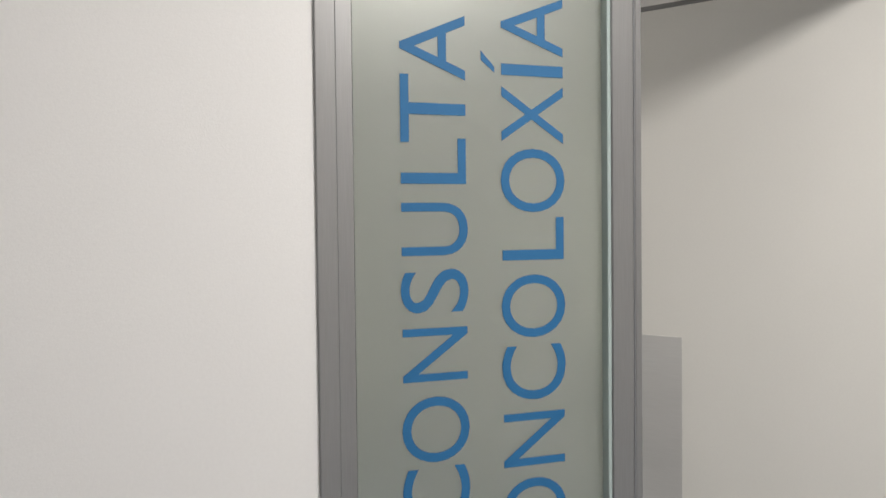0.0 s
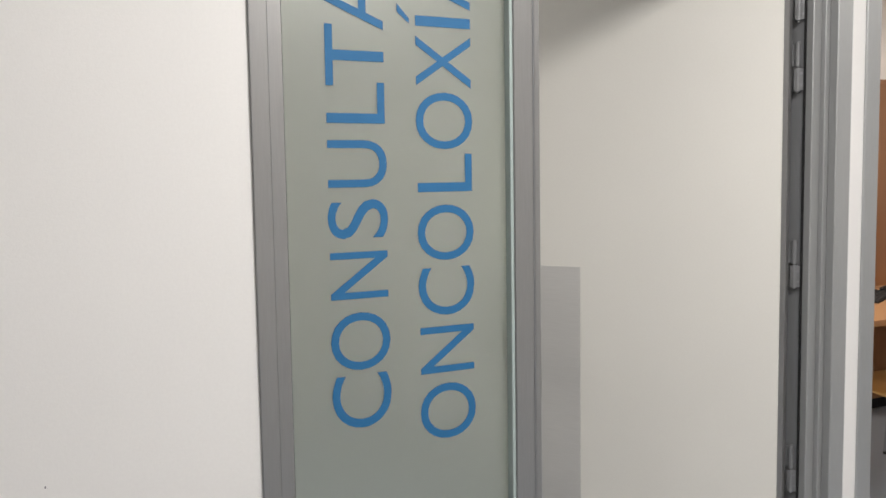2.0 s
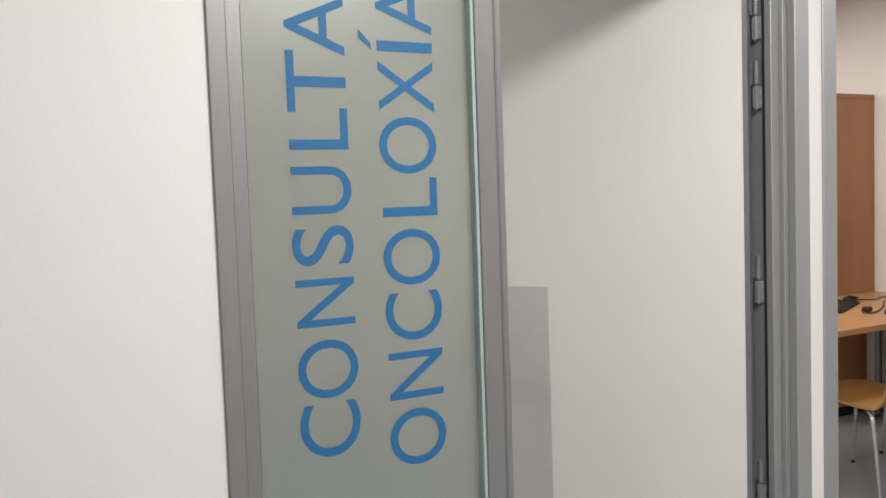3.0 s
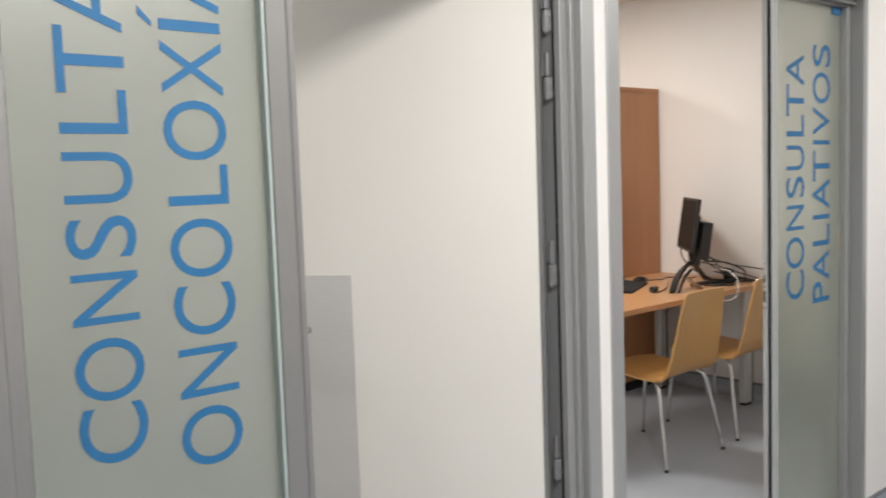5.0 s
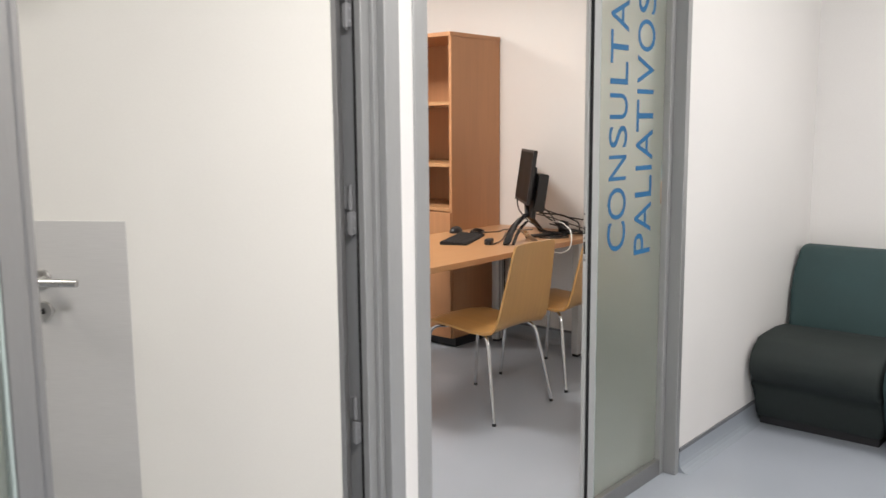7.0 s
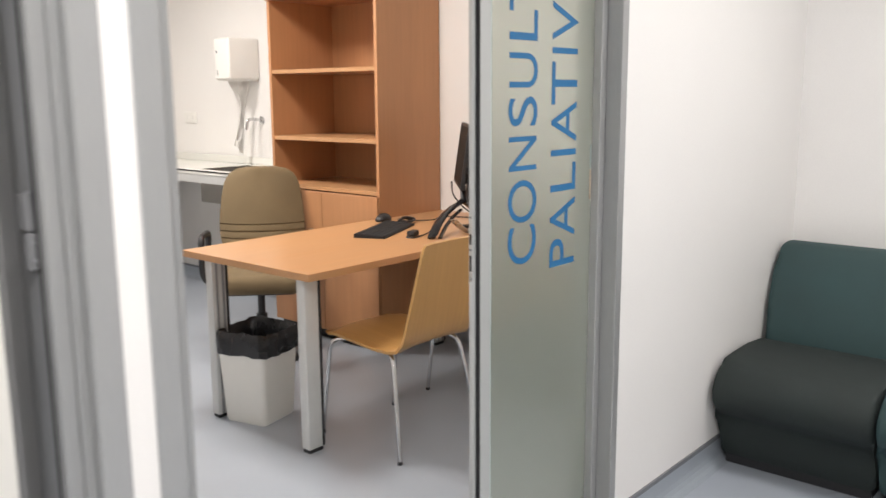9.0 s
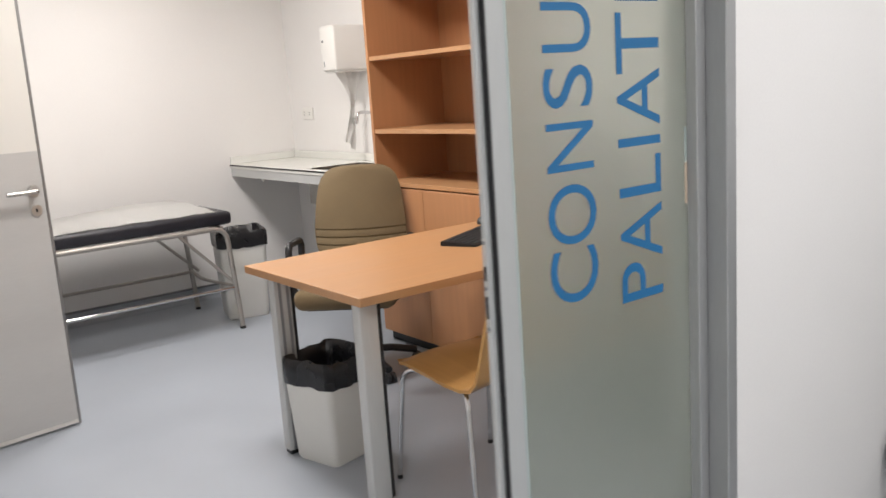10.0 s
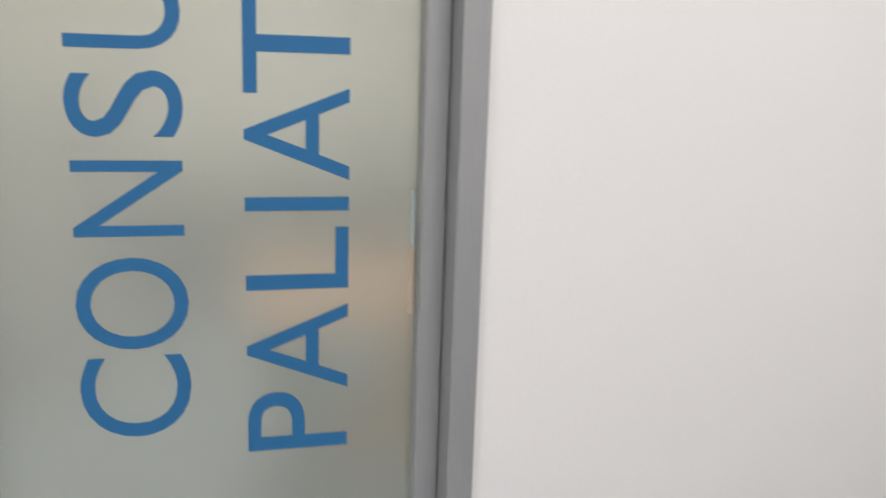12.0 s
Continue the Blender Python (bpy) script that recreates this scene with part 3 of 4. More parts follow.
def shell_chair(m, label):
    """Four-legged chair with a one-piece bent plywood shell; faces +y."""
    t = thing("visitor_chair", label, "chair", m, "visitor chairs at the desk")
    # bent line of the shell, front to top: (y, z, half width)
    line = [(0.235, 0.425, 0.185), (0.222, 0.445, 0.195), (0.17, 0.455, 0.205), (0.06, 0.448, 0.21), (-0.06, 0.436, 0.212), (-0.14, 0.434, 0.212), (-0.185, 0.443, 0.21),
            (-0.212, 0.468, 0.207), (-0.226, 0.52, 0.202), (-0.243, 0.60, 0.195), (-0.262, 0.70, 0.183), (-0.28, 0.80, 0.17), (-0.288, 0.845, 0.162), (-0.290, 0.857, 0.150)]
    bm = bmesh.new()
    n = 9
    rows = []
    for i, (y, z, hw) in enumerate(line):
        a, b = line[max(i - 1, 0)], line[min(i + 1, len(line) - 1)]
        way = Vector((0, b[0] - a[0], b[1] - a[1])).normalized()
        up = Vector((0, way.z, -way.y)) * -1
        if i == 0:
            up = Vector((0, 0.5, 0.85))
        row = []
        for k in range(n):
            u = -1 + 2 * k / (n - 1)
            dip = 0.012 * u * u * (1 if i < 7 else -0.6)
            row.append(Vector((u * hw, y, z)) + up * dip * (-1 if i >= 7 else 1))
        rows.append((row, up))
    th = 0.011
    top = [[bm.verts.new(p + up * th / 2) for p in row] for row, up in rows]
    low = [[bm.verts.new(p - up * th / 2) for p in row] for row, up in rows]
    for g, flip in ((top, False), (low, True)):
        for r, s in zip(g, g[1:]):
            for k in range(n - 1):
                f = (r[k], r[k + 1], s[k + 1], s[k])
                bm.faces.new(f[::-1] if flip else f)
    part_shell = bm
    m_ = len(line)
    rim = [(i, 0) for i in range(m_)] + [(m_ - 1, k) for k in range(1, n)] + [(i, n - 1) for i in range(m_ - 2, -1, -1)] + [(0, k) for k in range(n - 2, 0, -1)]
    for (i, k), (j, l) in zip(rim, rim[1:] + rim[:1]):
        bm.faces.new((top[i][k], top[j][l], low[j][l], low[i][k]))
    part("shell", part_shell, PLYWOOD, t, "honey-coloured bent plywood shell", True)
    for s in (-1, 1):
        bm = tube(bmesh.new(), rounded([(s * 0.215, 0.24, 0.012), (s * 0.195, 0.20, 0.415), (s * 0.15, 0.10, 0.424), (s * 0.15, -0.05, 0.422), (s * 0.195, -0.16, 0.412), (s * 0.243, -0.235, 0.012)], 0.06), 0.0095, 10)
        leg = part("leg_frame", bm, CHROME, t, "bent chromed tube legs", True)
        for y, x in ((0.24, 0.215), (-0.235, 0.243)):
            part("foot_cap", tube(bmesh.new(), [(s * x, y, 0.0), (s * x, y, 0.014)], 0.0105, 10), PLASTIC_BLACK, leg, "black plastic foot cap", True)
    part("cross_tube", tube(bmesh.new(), [(-0.15, 0.09, 0.424), (0.15, 0.09, 0.424)], 0.009, 8), CHROME, t, "", True)
    part("cross_tube", tube(bmesh.new(), [(-0.15, -0.08, 0.422), (0.15, -0.08, 0.422)], 0.009, 8), CHROME, t, "", True)
    return t


ch = shell_chair(pose(3.683, 1.118, 0), "honey plywood visitor chair on chromed tube legs")
copy_thing(ch, pose(4.353, 1.125, 0, 0, 0, -3))


def office_chair():
    t = thing("office_chair", "olive fabric office swivel chair with black armrests", "office chair", pose(4.042, 2.515, 0, 0, 0, -43))
    # the sitter looks along -y
    bm = bmesh.new()
    rows = []
    prof = [(0.44, 0.115, 0.20), (0.50, 0.15, 0.205), (0.57, 0.165, 0.225), (0.606, 0.172, 0.235), (0.612, 0.1775, 0.236), (0.618, 0.172, 0.237), (0.646, 0.176, 0.239), (0.652, 0.1815, 0.239), (0.658, 0.176, 0.24), (0.686, 0.178, 0.24), (0.692, 0.1835, 0.24),
            (0.698, 0.178, 0.24), (0.75, 0.188, 0.236), (0.84, 0.208, 0.226), (0.91, 0.226, 0.213), (0.95, 0.237, 0.198), (0.98, 0.245, 0.172), (1.0, 0.250, 0.135), (1.008, 0.254, 0.085)]
    n = 13
    front, rear = [], []
    for z, y, hw in prof:
        front.append([bm.verts.new((hw * math.sin(u), y - 0.03 * (1 - abs(math.sin(u)) ** 3) + 0.045 * math.sin(u) ** 2, z)) for u in [-math.pi / 2 + math.pi * k / (n - 1) for k in range(n)]])
        rear.append([bm.verts.new((hw * math.sin(u), y + 0.045 + 0.035 * math.cos(u), z)) for u in [-math.pi / 2 + math.pi * k / (n - 1) for k in range(n)]])
    for g in (front, rear):
        for r, s in zip(g, g[1:]):
            for k in range(n - 1):
                bm.faces.new((r[k], r[k + 1], s[k + 1], s[k]))
    for k in (0, n - 1):
        for i in range(len(prof) - 1):
            bm.faces.new((front[i][k], front[i + 1][k], rear[i + 1][k], rear[i][k]))
    for i in (0, len(prof) - 1):
        for k in range(n - 1):
            bm.faces.new((front[i][k], front[i][k + 1], rear[i][k + 1], rear[i][k]))
    part("backrest", bm, OLIVE, t, "olive backrest with stitched pleats", True)
    bm = new_box(-0.245, 0.245, -0.31, 0.16, 0.385, 0.485, bevel=0.047, seg=6)
    part("seat", bm, OLIVE, t, "padded olive seat", True)
    part("seat_pan", new_box(-0.20, 0.20, -0.24, 0.13, 0.372, 0.398, bevel=0.008, seg=1), PLASTIC_BLACK, t)
    part("back_bracket", tube(bmesh.new(), rounded([(0, 0.0, 0.385), (0, 0.24, 0.385), (0, 0.275, 0.62)], 0.06), 0.02, 10), PLASTIC_BLACK, t, "", True)
    for s in (-1, 1):
        bm = tube(bmesh.new(), rounded([(s * 0.20, 0.05, 0.385), (s * 0.285, 0.05, 0.40), (s * 0.285, 0.10, 0.665), (s * 0.285, -0.14, 0.675), (s * 0.285, -0.15, 0.45), (s * 0.20, -0.12, 0.385)], 0.05), 0.017, 10)
        part("armrest", bm, PLASTIC_BLACK, t, "black plastic loop armrest", True)
    part("gas_column", lathe(bmesh.new(), [(0.03, 0.09), (0.03, 0.22), (0.02, 0.221), (0.02, 0.373)]), PLASTIC_BLACK, t, "", True)
    for k in range(5):
        a = math.radians(72 * k + 20)
        c, s = math.cos(a), math.sin(a)
        spoke = part("base_spoke", tube(bmesh.new(), [(0.02 * c, 0.02 * s, 0.105), (0.15 * c, 0.15 * s, 0.095), (0.28 * c, 0.28 * s, 0.065)], 0.019, 8), PLASTIC_BLACK, t, "", True)
        bm = bmesh.new()
        for off in (-0.014, 0.014):
            tube(bm, [(0.285 * c - (off - 0.009) * s, 0.285 * s + (off - 0.009) * c, 0.026), (0.285 * c - (off + 0.009) * s, 0.285 * s + (off + 0.009) * c, 0.026)], 0.026, 14)
        part("caster", bm, PLASTIC_BLACK, spoke, "", True)


office_chair()


def waste_bin(m, h, w, label):
    t = thing("waste_bin", label, "waste bin", m, "white bins with black bags")
    bm = bmesh.new()
    rings = []
    for z, a in ((0.0, w * 0.40), (0.012, w * 0.42), (h, w * 0.5), (h, w * 0.5 - 0.004), (0.02, w * 0.40)):
        ring = []
        r = a * 0.22
        for cx, cy, st in ((a - r, a - r, 0), (-a + r, a - r, 90), (-a + r, -a + r, 180), (a - r, -a + r, 270)):
            ring += [bm.verts.new((cx + r * math.cos(radians(st + 22.5 * k)), cy + r * math.sin(radians(st + 22.5 * k)), z)) for k in range(5)]
        rings.append(ring)
    n = len(rings[0])
    for r, s in zip(rings, rings[1:]):
        for k in range(n):
            bm.faces.new((r[k], r[(k + 1) % n], s[(k + 1) % n], s[k]))
    bm.faces.new(rings[0][::-1])
    bm.faces.new(rings[-1])
    part("body", bm, BIN_WHITE, t, "", True)
    # bag folded over the rim, its edge uneven
    bm = bmesh.new()
    rings = []
    rnd = random.Random(5)
    wob = [rnd.uniform(-1, 1) for _ in range(36)]
    for z, f in ((h - 0.085, 0.508), (h - 0.035, 0.512), (h + 0.004, 0.510), (h + 0.016, 0.492), (h + 0.010, 0.475), (h - 0.05, 0.455), (h - 0.16, 0.40)):
        ring = []
        for k in range(36):
            a = k * math.tau / 36
            q = 1 / max(abs(math.cos(a)), abs(math.sin(a)))
            rr = w * f * min(q, 1.32) + 0.0022 * wob[(k * 7) % 36]
            lift = 0.004 * wob[k] + (0.004 * math.sin(2 * a + 1.0) if f > 0.47 else 0.0)
            ring.append(bm.verts.new((rr * math.cos(a), rr * math.sin(a), z + lift)))
        rings.append(ring)
    for r, s in zip(rings, rings[1:]):
        for k in range(36):
            bm.faces.new((r[k], r[(k + 1) % 36], s[(k + 1) % 36], s[k]))
    bm.faces.new(rings[-1])
    part("bin_bag", bm, BAG, t, "black plastic bag folded over the rim", True)
    return t


waste_bin(pose(3.418, 1.722, 0, 0, 0, 14), 0.395, 0.262, "white plastic waste bin with black bag under the desk")
waste_bin(pose(4.135, 4.10, 0, 0, 0, -14), 0.55, 0.31, "tall white plastic bin with black bag beside the couch")


def couch():
    x0, x1, y0, y1 = 2.09, 3.955, 3.77, 4.49
    t = thing("examination_couch", "black examination couch covered with white paper roll", "examination couch", pose(x0, y0, 0))
    L, W = x1 - x0, y1 - y0
    part("mattress", new_box(0.0, L + 0.01, -0.012, W + 0.012, 0.652, 0.732, bevel=0.026, seg=5), VINYL_BLACK, t, "black vinyl mattress", True)
    bm = bmesh.new()
    nx, ny = 64, 18
    grid = []
    for i in range(nx + 1):
        row = []
        for j in range(ny + 1):
            u, v = i / nx, j / ny
            z = 0.737 + 0.030 * min(1, v * 1.6) ** 2 * (0.6 + 0.4 * math.sin(u * 9)) + 0.007 * noise.noise((u * 16, v * 3, 0.3)) + 0.004 * noise.noise((u * 45, v * 9, 2.0))
            edge = 0.016 * noise.noise((u * 13, 1.7, 0.0)) + 0.010
            y = edge + v * (W - edge)
            row.append(bm.verts.new((-0.02 + u * (L - 0.06) + 0.035 * u * noise.noise((v * 4, 7.7, 0.0)), y, z)))
        grid.append(row)
    for i in range(nx):
        for j in range(ny):
            bm.faces.new((grid[i][j], grid[i + 1][j], grid[i + 1][j + 1], grid[i][j + 1]))
    bmesh.ops.solidify(bm, geom=bm.faces[:], thickness=0.001)
    part("paper_cover", bm, PAPER, t, "creased white paper sheet", True)
    r = 0.0155
    for y in (0.0, W):
        rail = [(-0.005, y, 0.012), (0.03, y, 0.634), (L - 0.035, y, 0.634), (L + 0.005, y, 0.012)]
        side = part("side_frame", tube(bmesh.new(), rounded(rail, 0.09, 7), r, 12), COUCH_STEEL, t, "dull grey bent tube legs and top rail", True)
        for x in (-0.005, L + 0.005):
            part("foot_cap", tube(bmesh.new(), [(x, y, 0.0), (x, y, 0.016)], 0.018, 12), PLASTIC_BLACK, side, "black rubber foot cap", True)
        part("lower_rail", tube(bmesh.new(), [(0.01, y, 0.262), (L - 0.01, y, 0.262)], 0.0105, 10), COUCH_STEEL if y else CHROME, t, "", True)
        part("brace", tube(bmesh.new(), [(L - 0.33, y, 0.628), (L - 0.005, y * 0.8 + 0.02, 0.285)], 0.0095, 8), COUCH_STEEL, t, "", True)
    for x in (0.06, L - 0.06):
        part("cross_bar", tube(bmesh.new(), [(x, 0, 0.634), (x, W, 0.634)], 0.012, 10), COUCH_STEEL, t, "", True)
    part("end_brace", tube(bmesh.new(), rounded([(L - 0.012, 0.0, 0.27), (L - 0.10, W * 0.42, 0.285), (L - 0.012, W, 0.27)], 0.12), 0.0105, 10), COUCH_STEEL, t, "", True)


couch()


def sink_unit():
    t = thing("sink_worktop", "white worktop with inset steel basin along the wall", "sink worktop", pose(0, 0, 0))
    x0, x1, y0, y1, z = 4.40, RX1 - 0.005, 2.875, RY1 - 0.006, 0.933
    bx0, bx1, by0, by1 = 4.445, 4.82, 3.10, 3.655
    bm = bmesh.new()
    box(bm, x0, bx0, y0, y1, z - 0.03, z, 0.003, 1)
    box(bm, bx1, x1, y0, y1, z - 0.03, z)
    box(bm, bx0, bx1, y0, by0, z - 0.03, z)
    box(bm, bx0, bx1, by1, y1, z - 0.03, z)
    part("worktop", bm, COUNTER, t)
    part("front_edge", new_box(x0 - 0.003, x0 - 0.0005, y0, y1, z - 0.012, z - 0.002), RUBBER, t, "dark edging line")
    # Apron coloured grey to hold the shade below the worktop's edge.
    part("apron", new_box(x0 + 0.006, x0 + 0.024, y0, y1, z - 0.085, z - 0.0305), LEG_GREY, t, "apron, greyed for the shade under the worktop")
    bm = bmesh.new()
    box(bm, x1 - 0.015, x1, y0, y1 - 0.016, z + 0.0005, z + 0.05, 0.002, 1)
    box(bm, x0 + 0.004, x1 - 0.016, y1 - 0.014, y1, z + 0.0005, z + 0.05, 0.002, 1)
    part("splash_strip", bm, COUNTER, t)
    bm = bmesh.new()
    d = 0.21
    for a in ((bx0, bx1, by0, by0 + 0.006, z - d, z + 0.001), (bx0, bx1, by1 - 0.006, by1, z - d, z + 0.001), (bx0, bx0 + 0.006, by0 + 0.0062, by1 - 0.0062, z - d, z + 0.001),
              (bx1 - 0.006, bx1, by0 + 0.0062, by1 - 0.0062, z - d, z + 0.001), (bx0, bx1, by0, by1, z - d - 0.006, z - d - 0.0002)):
        box(bm, *a)
    part("basin", bm, SINK, t, "stainless steel basin")
    bm = tube(bmesh.new(), rounded([(RX1 - 0.005, 3.60, 1.240), (4.87, 3.605, 1.250), (4.815, 3.61, 1.250), (4.80, 3.612, 1.178)], 0.035), 0.0105, 12)
    tap = part("tap", bm, CHROME, t, "wall-mounted chrome spout", True)
    part("flange", moved(lathe(bmesh.new(), [(0.028, 0), (0.028, 0.006), (0.016, 0.014)]), pose(RX1 - 0.002, 3.60, 1.240, 0, -90, 0)), CHROME, tap, "", True)
    for y in (3.0, 4.3):
        part("bracket", new_box(4.45, RX1 - 0.005, y, y + 0.03, z - 0.11, z - 0.031), WHITE_PLASTIC, t)


sink_unit()


def towel_dispenser():
    t = thing("paper_towel_dispenser", "white wall-mounted paper towel dispenser, towel hanging out", "towel dispenser", pose(RX1, 3.688, 1.516))
    part("casing", new_box(-0.25, -0.001, -0.085, 0.085, 0.0, 0.278, bevel=0.016, seg=3), WHITE_PLASTIC, t, "", True)
    part("base_lip", new_box(-0.235, -0.004, -0.072, 0.072, -0.010, 0.001, bevel=0.004, seg=1), WHITE_PLASTIC, t, "", True)
    part("sight_slot", new_box(-0.252, -0.249, 0.045, 0.050, 0.03, 0.062), TRIM, t, "dark sight slot")
    part("lock", moved(lathe(bmesh.new(), [(0.008, 0), (0.008, 0.003), (0.006, 0.004)], sides=12), pose(-0.25, 0.050, 0.185, 0, -90, 0)), TRIM, t, "small round lock")
    bm = bmesh.new()
    rows = []
    for i in range(25):
        u = i / 24
        hw = 0.085 - 0.060 * math.sin(min(1, u * 2.2) * math.pi / 2)
        rows.append([(-0.12 + hw * v + 0.020 * math.sin(u * 4), 0.018 * math.sin(5 * v + 6 * u) - 0.01 + 0.02 * u, -0.006 - 0.47 * u - 0.03 * v * u) for v in (-1, -0.7, -0.4, 0, 0.4, 0.7, 1)])
    vs = [[bm.verts.new(p) for p in r] for r in rows]
    for r, q in zip(vs, vs[1:]):
        for k in range(6):
            bm.faces.new((r[k], r[k + 1], q[k + 1], q[k]))
    bmesh.ops.solidify(bm, geom=bm.faces[:], thickness=0.001)
    part("paper_towel", bm, PAPER, t, "crumpled white paper towel", True)


towel_dispenser()


def socket():
    t = thing("wall_socket", "white double wall socket above the worktop", "wall socket", pose(RX1, 4.465, 1.25))
    part("cover_plate", new_box(-0.011, -0.0005, -0.078, 0.078, -0.042, 0.042, bevel=0.003, seg=2), WHITE_PLASTIC, t)
    for y in (-0.036, 0.036):
        s = part("socket_well", moved(lathe(bmesh.new(), [(0.021, 0), (0.021, 0.002), (0.019, 0.0025), (0.018, 0.0005)]), pose(-0.0108, y, 0, 0, -90, 0)), WHITE_PLASTIC, t, "", True)
        bm = bmesh.new()
        for z in (-0.009, 0.009):
            box(bm, -0.0135, -0.0115, y - 0.003, y + 0.003, z - 0.003, z + 0.003)
        part("pin_hole", bm, RUBBER, s)


socket()


DX, DY, DZ = 0.072, 0.038, DESK_Z - 0.764


def monitor():
    a = math.degrees(math.atan2(0.345, 0.36))
    t = thing("computer_monitor", "black flat monitor on a splayed stand, switched off", "monitor", pose(4.535 + DX, 1.49 + DY, DESK_Z + 0.0005, 0, 0, a))
    # width along local x, the screen looks to local +y and leans back
    tilt = pose(-0.003, 0.03, 0.16, 8) @ pose(0, 0, -0.16)
    part("housing", moved(new_box(-0.245, 0.245, -0.014, 0.009, 0.195, 0.515, bevel=0.005, seg=2), tilt), PLASTIC_BLACK, t)
    part("screen", moved(new_box(-0.230, 0.230, 0.0092, 0.0103, 0.213, 0.500), tilt), SCREEN, t, "dark unlit screen")
    part("rear_bulge", moved(new_box(-0.17, 0.17, -0.040, -0.0145, 0.22, 0.42, bevel=0.012, seg=2), tilt), PLASTIC_BLACK, t)
    part("clipped_computer", moved(new_box(-0.22, -0.05, -0.105, -0.046, 0.165, 0.385, bevel=0.006, seg=2), tilt), PLASTIC_BLACK, t, "small black computer clipped behind")
    part("mount_plate", moved(new_box(-0.20, -0.02, -0.062, -0.0405, 0.12, 0.30, bevel=0.004, seg=1), tilt), PLASTIC_BLACK, t)
    inv = pose(4.535, 1.49, 0.7645, 0, 0, a).inverted()

    def bar(pts, widths, name, mat, th=0.016):
        """A flat curved bar along world points, as wide as widths say across the x axis of the world."""
        bm = bmesh.new()
        rings = []
        line = [Vector(p) for p in pts]
        for i, p in enumerate(line):
            way = (line[min(i + 1, len(line) - 1)] - line[max(i - 1, 0)]).normalized()
            side = Vector((0.64, -0.77, 0))
            up = way.cross(side).normalized()
            w = widths[i]
            rings.append([bm.verts.new(inv @ (p + side * a * w + up * b * th)) for a, b in ((-0.5, -0.3), (-0.5, 0.3), (-0.3, 0.5), (0.3, 0.5), (0.5, 0.3), (0.5, -0.3), (0.3, -0.5), (-0.3, -0.5))])
        for r, s in zip(rings, rings[1:]):
            for k in range(8):
                bm.faces.new((r[k], r[(k + 1) % 8], s[(k + 1) % 8], s[k]))
        bm.faces.new(rings[0][::-1])
        bm.faces.new(rings[-1])
        return part(name, bm, mat, t, "", True)
    bar([(4.035, 1.268, 0.772), (4.06, 1.275, 0.790), (4.12, 1.30, 0.826), (4.21, 1.335, 0.858), (4.32, 1.375, 0.880), (4.45, 1.42, 0.892)], (0.034, 0.042, 0.040, 0.036, 0.034, 0.034), "stand_leg", GLOSS_BLACK, 0.014)
    bar([(4.07, 1.245, 0.770), (4.16, 1.285, 0.812), (4.26, 1.325, 0.842), (4.36, 1.36, 0.862)], (0.018, 0.018, 0.018, 0.018), "stand_strut", GLOSS_BLACK, 0.010)
    bar([(4.43, 1.41, 0.897), (4.50, 1.42, 0.865), (4.57, 1.43, 0.82), (4.64, 1.44, 0.773)], (0.034, 0.034, 0.032, 0.034), "stand_leg", GLOSS_BLACK, 0.014)
    bar([(4.20, 1.275, 0.838), (4.24, 1.265, 0.80), (4.29, 1.25, 0.767)], (0.036, 0.036, 0.038), "stand_plate", SATIN, 0.004)
    bar([(4.445, 1.415, 0.893), (4.455, 1.425, 0.925), (4.475, 1.44, 0.96)], (0.028, 0.026, 0.03), "stand_neck", PLASTIC_BLACK, 0.02)
    part("foot_rail", tube(bmesh.new(), [inv @ Vector((4.36, 1.36, 0.776)), inv @ Vector((4.66, 1.26, 0.776))], 0.011, 8), PLASTIC_BLACK, t, "", True)


monitor()


def keyboard():
    t = thing("keyboard", "black computer keyboard lying on the desk", "keyboard", pose(4.155, 1.650, DESK_Z + 0.0005, 0, 0, 25))
    part("base", prism(bmesh.new(), [(-0.078, 0.0), (0.078, 0.0), (0.078, 0.016), (0.072, 0.020), (-0.072, 0.009), (-0.078, 0.006)], -0.222, 0.222, "x"), KEY_BLACK, t)
    for j in range(6):
        i = 0
        while i < 17:
            n = 6 if (j == 0 and i == 3) else 1
            x, y, z = -0.214 + i * 0.0252, -0.070 + j * 0.0235, 0.0094 + j * 0.0018
            part("key", new_box(x, x + n * 0.0252 - 0.0014, y, y + 0.0221, z, z + 0.003, bevel=0.0008, seg=1), KEY_BLACK, t)
            i += n


keyboard()


def mouse():
    t = thing("computer_mouse", "black computer mouse behind the keyboard", "mouse", pose(4.335 + DX, 1.875 + DY, DESK_Z + 0.0005, 0, 0, 15))
    bm = bmesh.new()
    bmesh.ops.create_uvsphere(bm, u_segments=20, v_segments=12, radius=1.0)
    for v in bm.verts:
        v.co = Vector((v.co.x * 0.062, v.co.y * 0.036, max(0.0, 0.004 + v.co.z * 0.036)))
    part("shell", bm, PLASTIC_BLACK, t, "", True)
    part("wheel", moved(lathe(bmesh.new(), [(0.006, -0.003), (0.006, 0.003)], sides=14), pose(0.032, 0, 0.0275, 90)), RUBBER, t)


mouse()


def cable(name, label, pts, r, mat, rad=0.03):
    pts = [(x + DX, y + DY, z + DZ) for x, y, z in pts]
    ob = new(name, finish(tube(bmesh.new(), rounded(pts, rad), r, 7), name, mat, True))
    return tagged(ob, label, "cable", "cables on the desk")


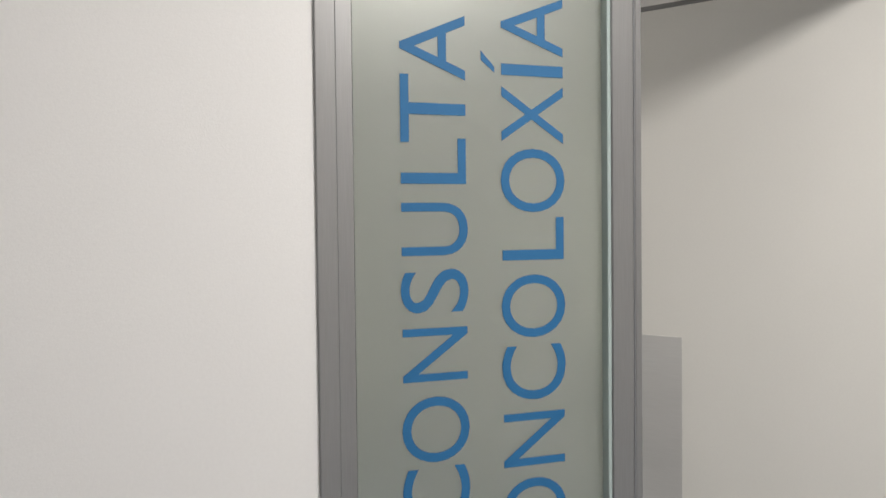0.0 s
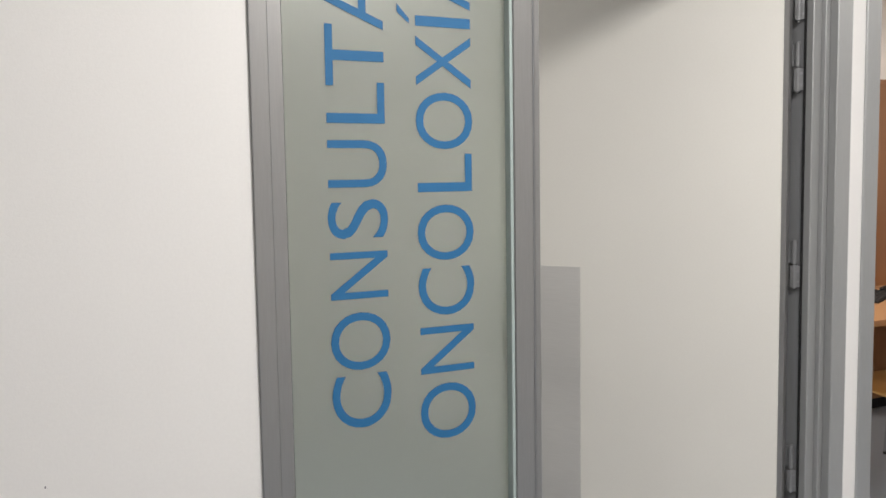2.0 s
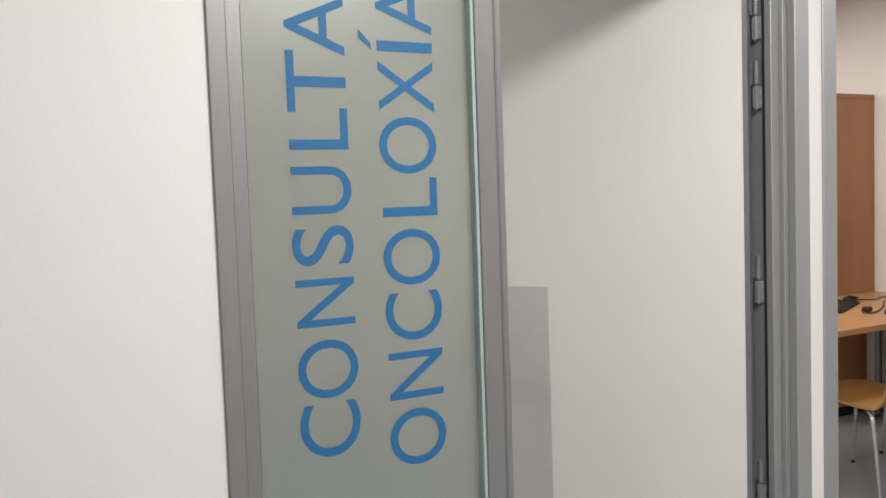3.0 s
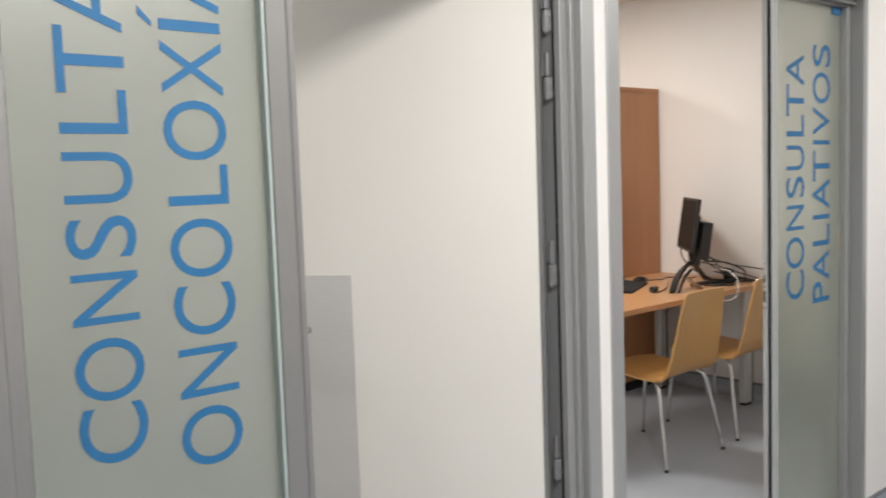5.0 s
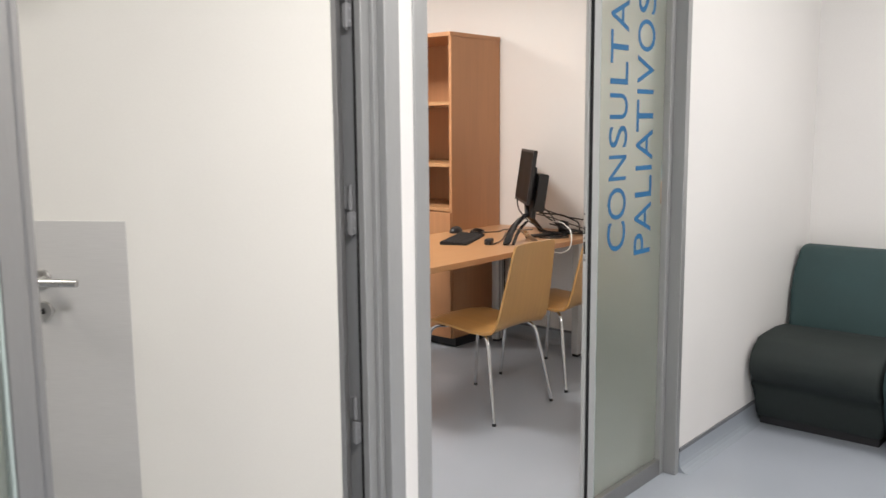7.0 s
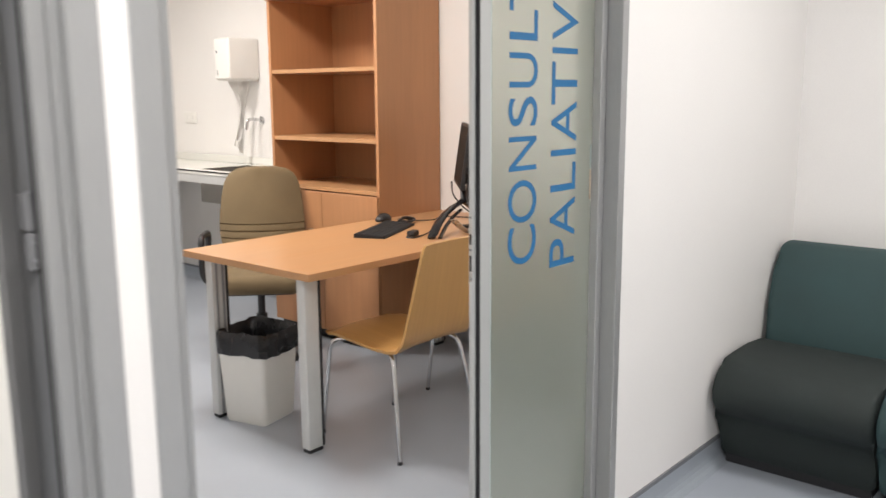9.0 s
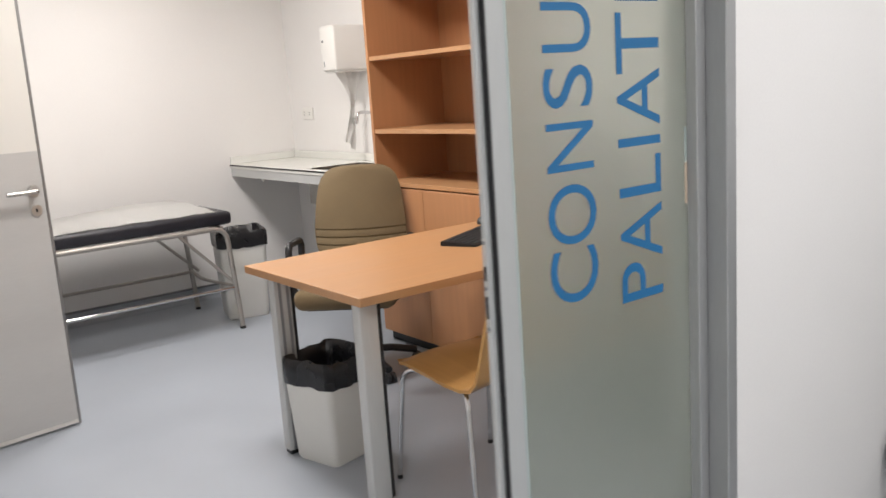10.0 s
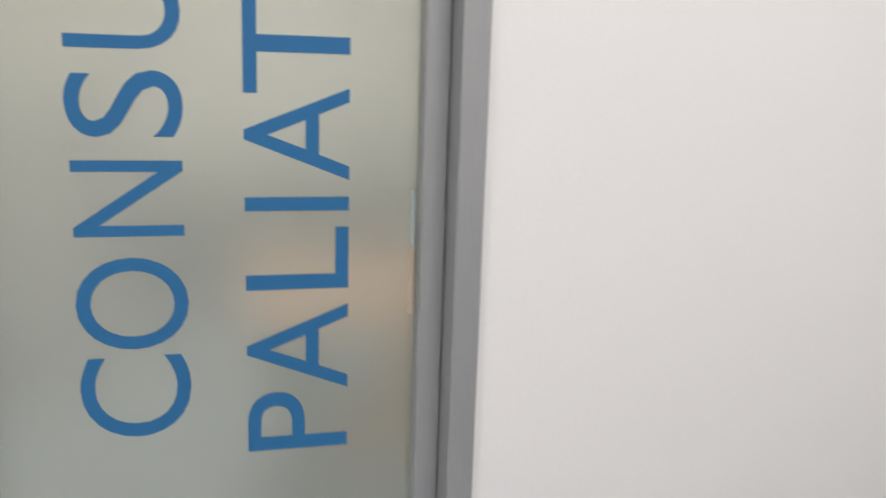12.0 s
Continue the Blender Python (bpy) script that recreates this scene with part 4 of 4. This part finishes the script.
D = 0.769
cable("cable", "thin black cable trailing from the keyboard", [(4.25, 1.70, D + 0.008), (4.36, 1.76, D), (4.50, 1.66, D), (4.62, 1.72, D), (4.70, 1.55, D)], 0.0032, PLASTIC_BLACK)
cable("cable", "thin black cable curling past the phone", [(4.025, 1.393, D + 0.008), (3.985, 1.385, D), (4.00, 1.345, D), (4.10, 1.37, D), (4.22, 1.43, D), (4.36, 1.52, D), (4.48, 1.60, D)], 0.0032, PLASTIC_BLACK)
cable("cable", "black cable bunched behind the monitor", [(4.46, 1.38, 0.98), (4.55, 1.32, 0.90), (4.62, 1.28, D), (4.70, 1.36, D), (4.62, 1.45, D + 0.008), (4.55, 1.35, D + 0.01), (4.70, 1.22, D), (4.78, 1.18, D)], 0.0042, PLASTIC_BLACK)
cable("cable", "black power cable coiled under the monitor", [(4.58, 1.50, 1.02), (4.62, 1.42, 0.88), (4.66, 1.30, 0.80), (4.56, 1.22, D), (4.48, 1.26, D), (4.52, 1.36, D + 0.01), (4.66, 1.34, D + 0.006), (4.76, 1.28, D)], 0.0042, PLASTIC_BLACK)
cable("cable", "black cable running flat to the wall", [(4.60, 1.36, 0.83), (4.66, 1.25, 0.80), (4.74, 1.12, D), (4.79, 1.10, D)], 0.0042, PLASTIC_BLACK)
cable("cable", "thin black cable arching off the adapter", [(4.50, 1.42, 0.90), (4.58, 1.33, 0.87), (4.67, 1.22, 0.82), (4.76, 1.14, D + 0.01)], 0.0032, PLASTIC_BLACK)
cable("cable", "white cable looping over the desk edge", [(4.56, 1.36, 0.85), (4.52, 1.22, 0.855), (4.43, 1.10, 0.825), (4.405, 1.078, 0.775), (4.385, 1.076, 0.726), (4.30, 1.076, 0.708), (4.20, 1.082, 0.730), (4.14, 1.10, 0.731), (4.10, 1.13, 0.731)], 0.0032, WHITE_PLASTIC)
cable("cable", "black coiled cable bundle at the keyboard's end", [(4.27, 1.70, 0.785), (4.34, 1.73, 0.797), (4.41, 1.71, 0.78), (4.33, 1.67, 0.775), (4.28, 1.72, 0.785), (4.38, 1.76, 0.785), (4.42, 1.74, D)], 0.007, PLASTIC_BLACK)
cable("cable", "black cable hanging in a loop under the screen", [(4.42, 1.47, 0.99), (4.40, 1.45, 0.93), (4.43, 1.40, 0.86), (4.50, 1.33, 0.80), (4.60, 1.24, D), (4.52, 1.17, D), (4.44, 1.22, D), (4.40, 1.30, D)], 0.004, PLASTIC_BLACK)
cable("cable", "black cable knotted beside the adapter", [(4.52, 1.38, 0.90), (4.60, 1.27, 0.89), (4.68, 1.20, 0.84), (4.62, 1.16, 0.79), (4.55, 1.21, 0.81), (4.58, 1.30, 0.85), (4.66, 1.29, 0.80), (4.72, 1.18, D)], 0.0048, PLASTIC_BLACK)
cable("cable", "black cable drooping to the wall", [(4.54, 1.40, 0.93), (4.63, 1.27, 0.875), (4.72, 1.15, 0.85), (4.79, 1.08, 0.83)], 0.0036, PLASTIC_BLACK)
brick = thing("power_adapter", "black power adapter tangled in cables behind the monitor", "power adapter", pose(4.63 + DX, 1.285 + DY, 0.785 + DZ, 12, 24, 30))
part("body", new_box(-0.055, 0.055, -0.03, 0.03, 0.0, 0.055, bevel=0.01, seg=2), PLASTIC_BLACK, brick)
plug = thing("power_plug", "black power plug lying on the desk", "plug", pose(4.06 + DX, 1.405 + DY, DESK_Z + 0.0005, 0, 0, 20), kind="")
part("body", new_box(-0.035, 0.03, -0.02, 0.02, 0.0, 0.028, bevel=0.008, seg=2), PLASTIC_BLACK, plug)
part("pin", new_box(0.03, 0.05, -0.009, -0.005, 0.012, 0.016), SATIN, plug)
part("pin", new_box(0.03, 0.05, 0.005, 0.009, 0.012, 0.016), SATIN, plug)
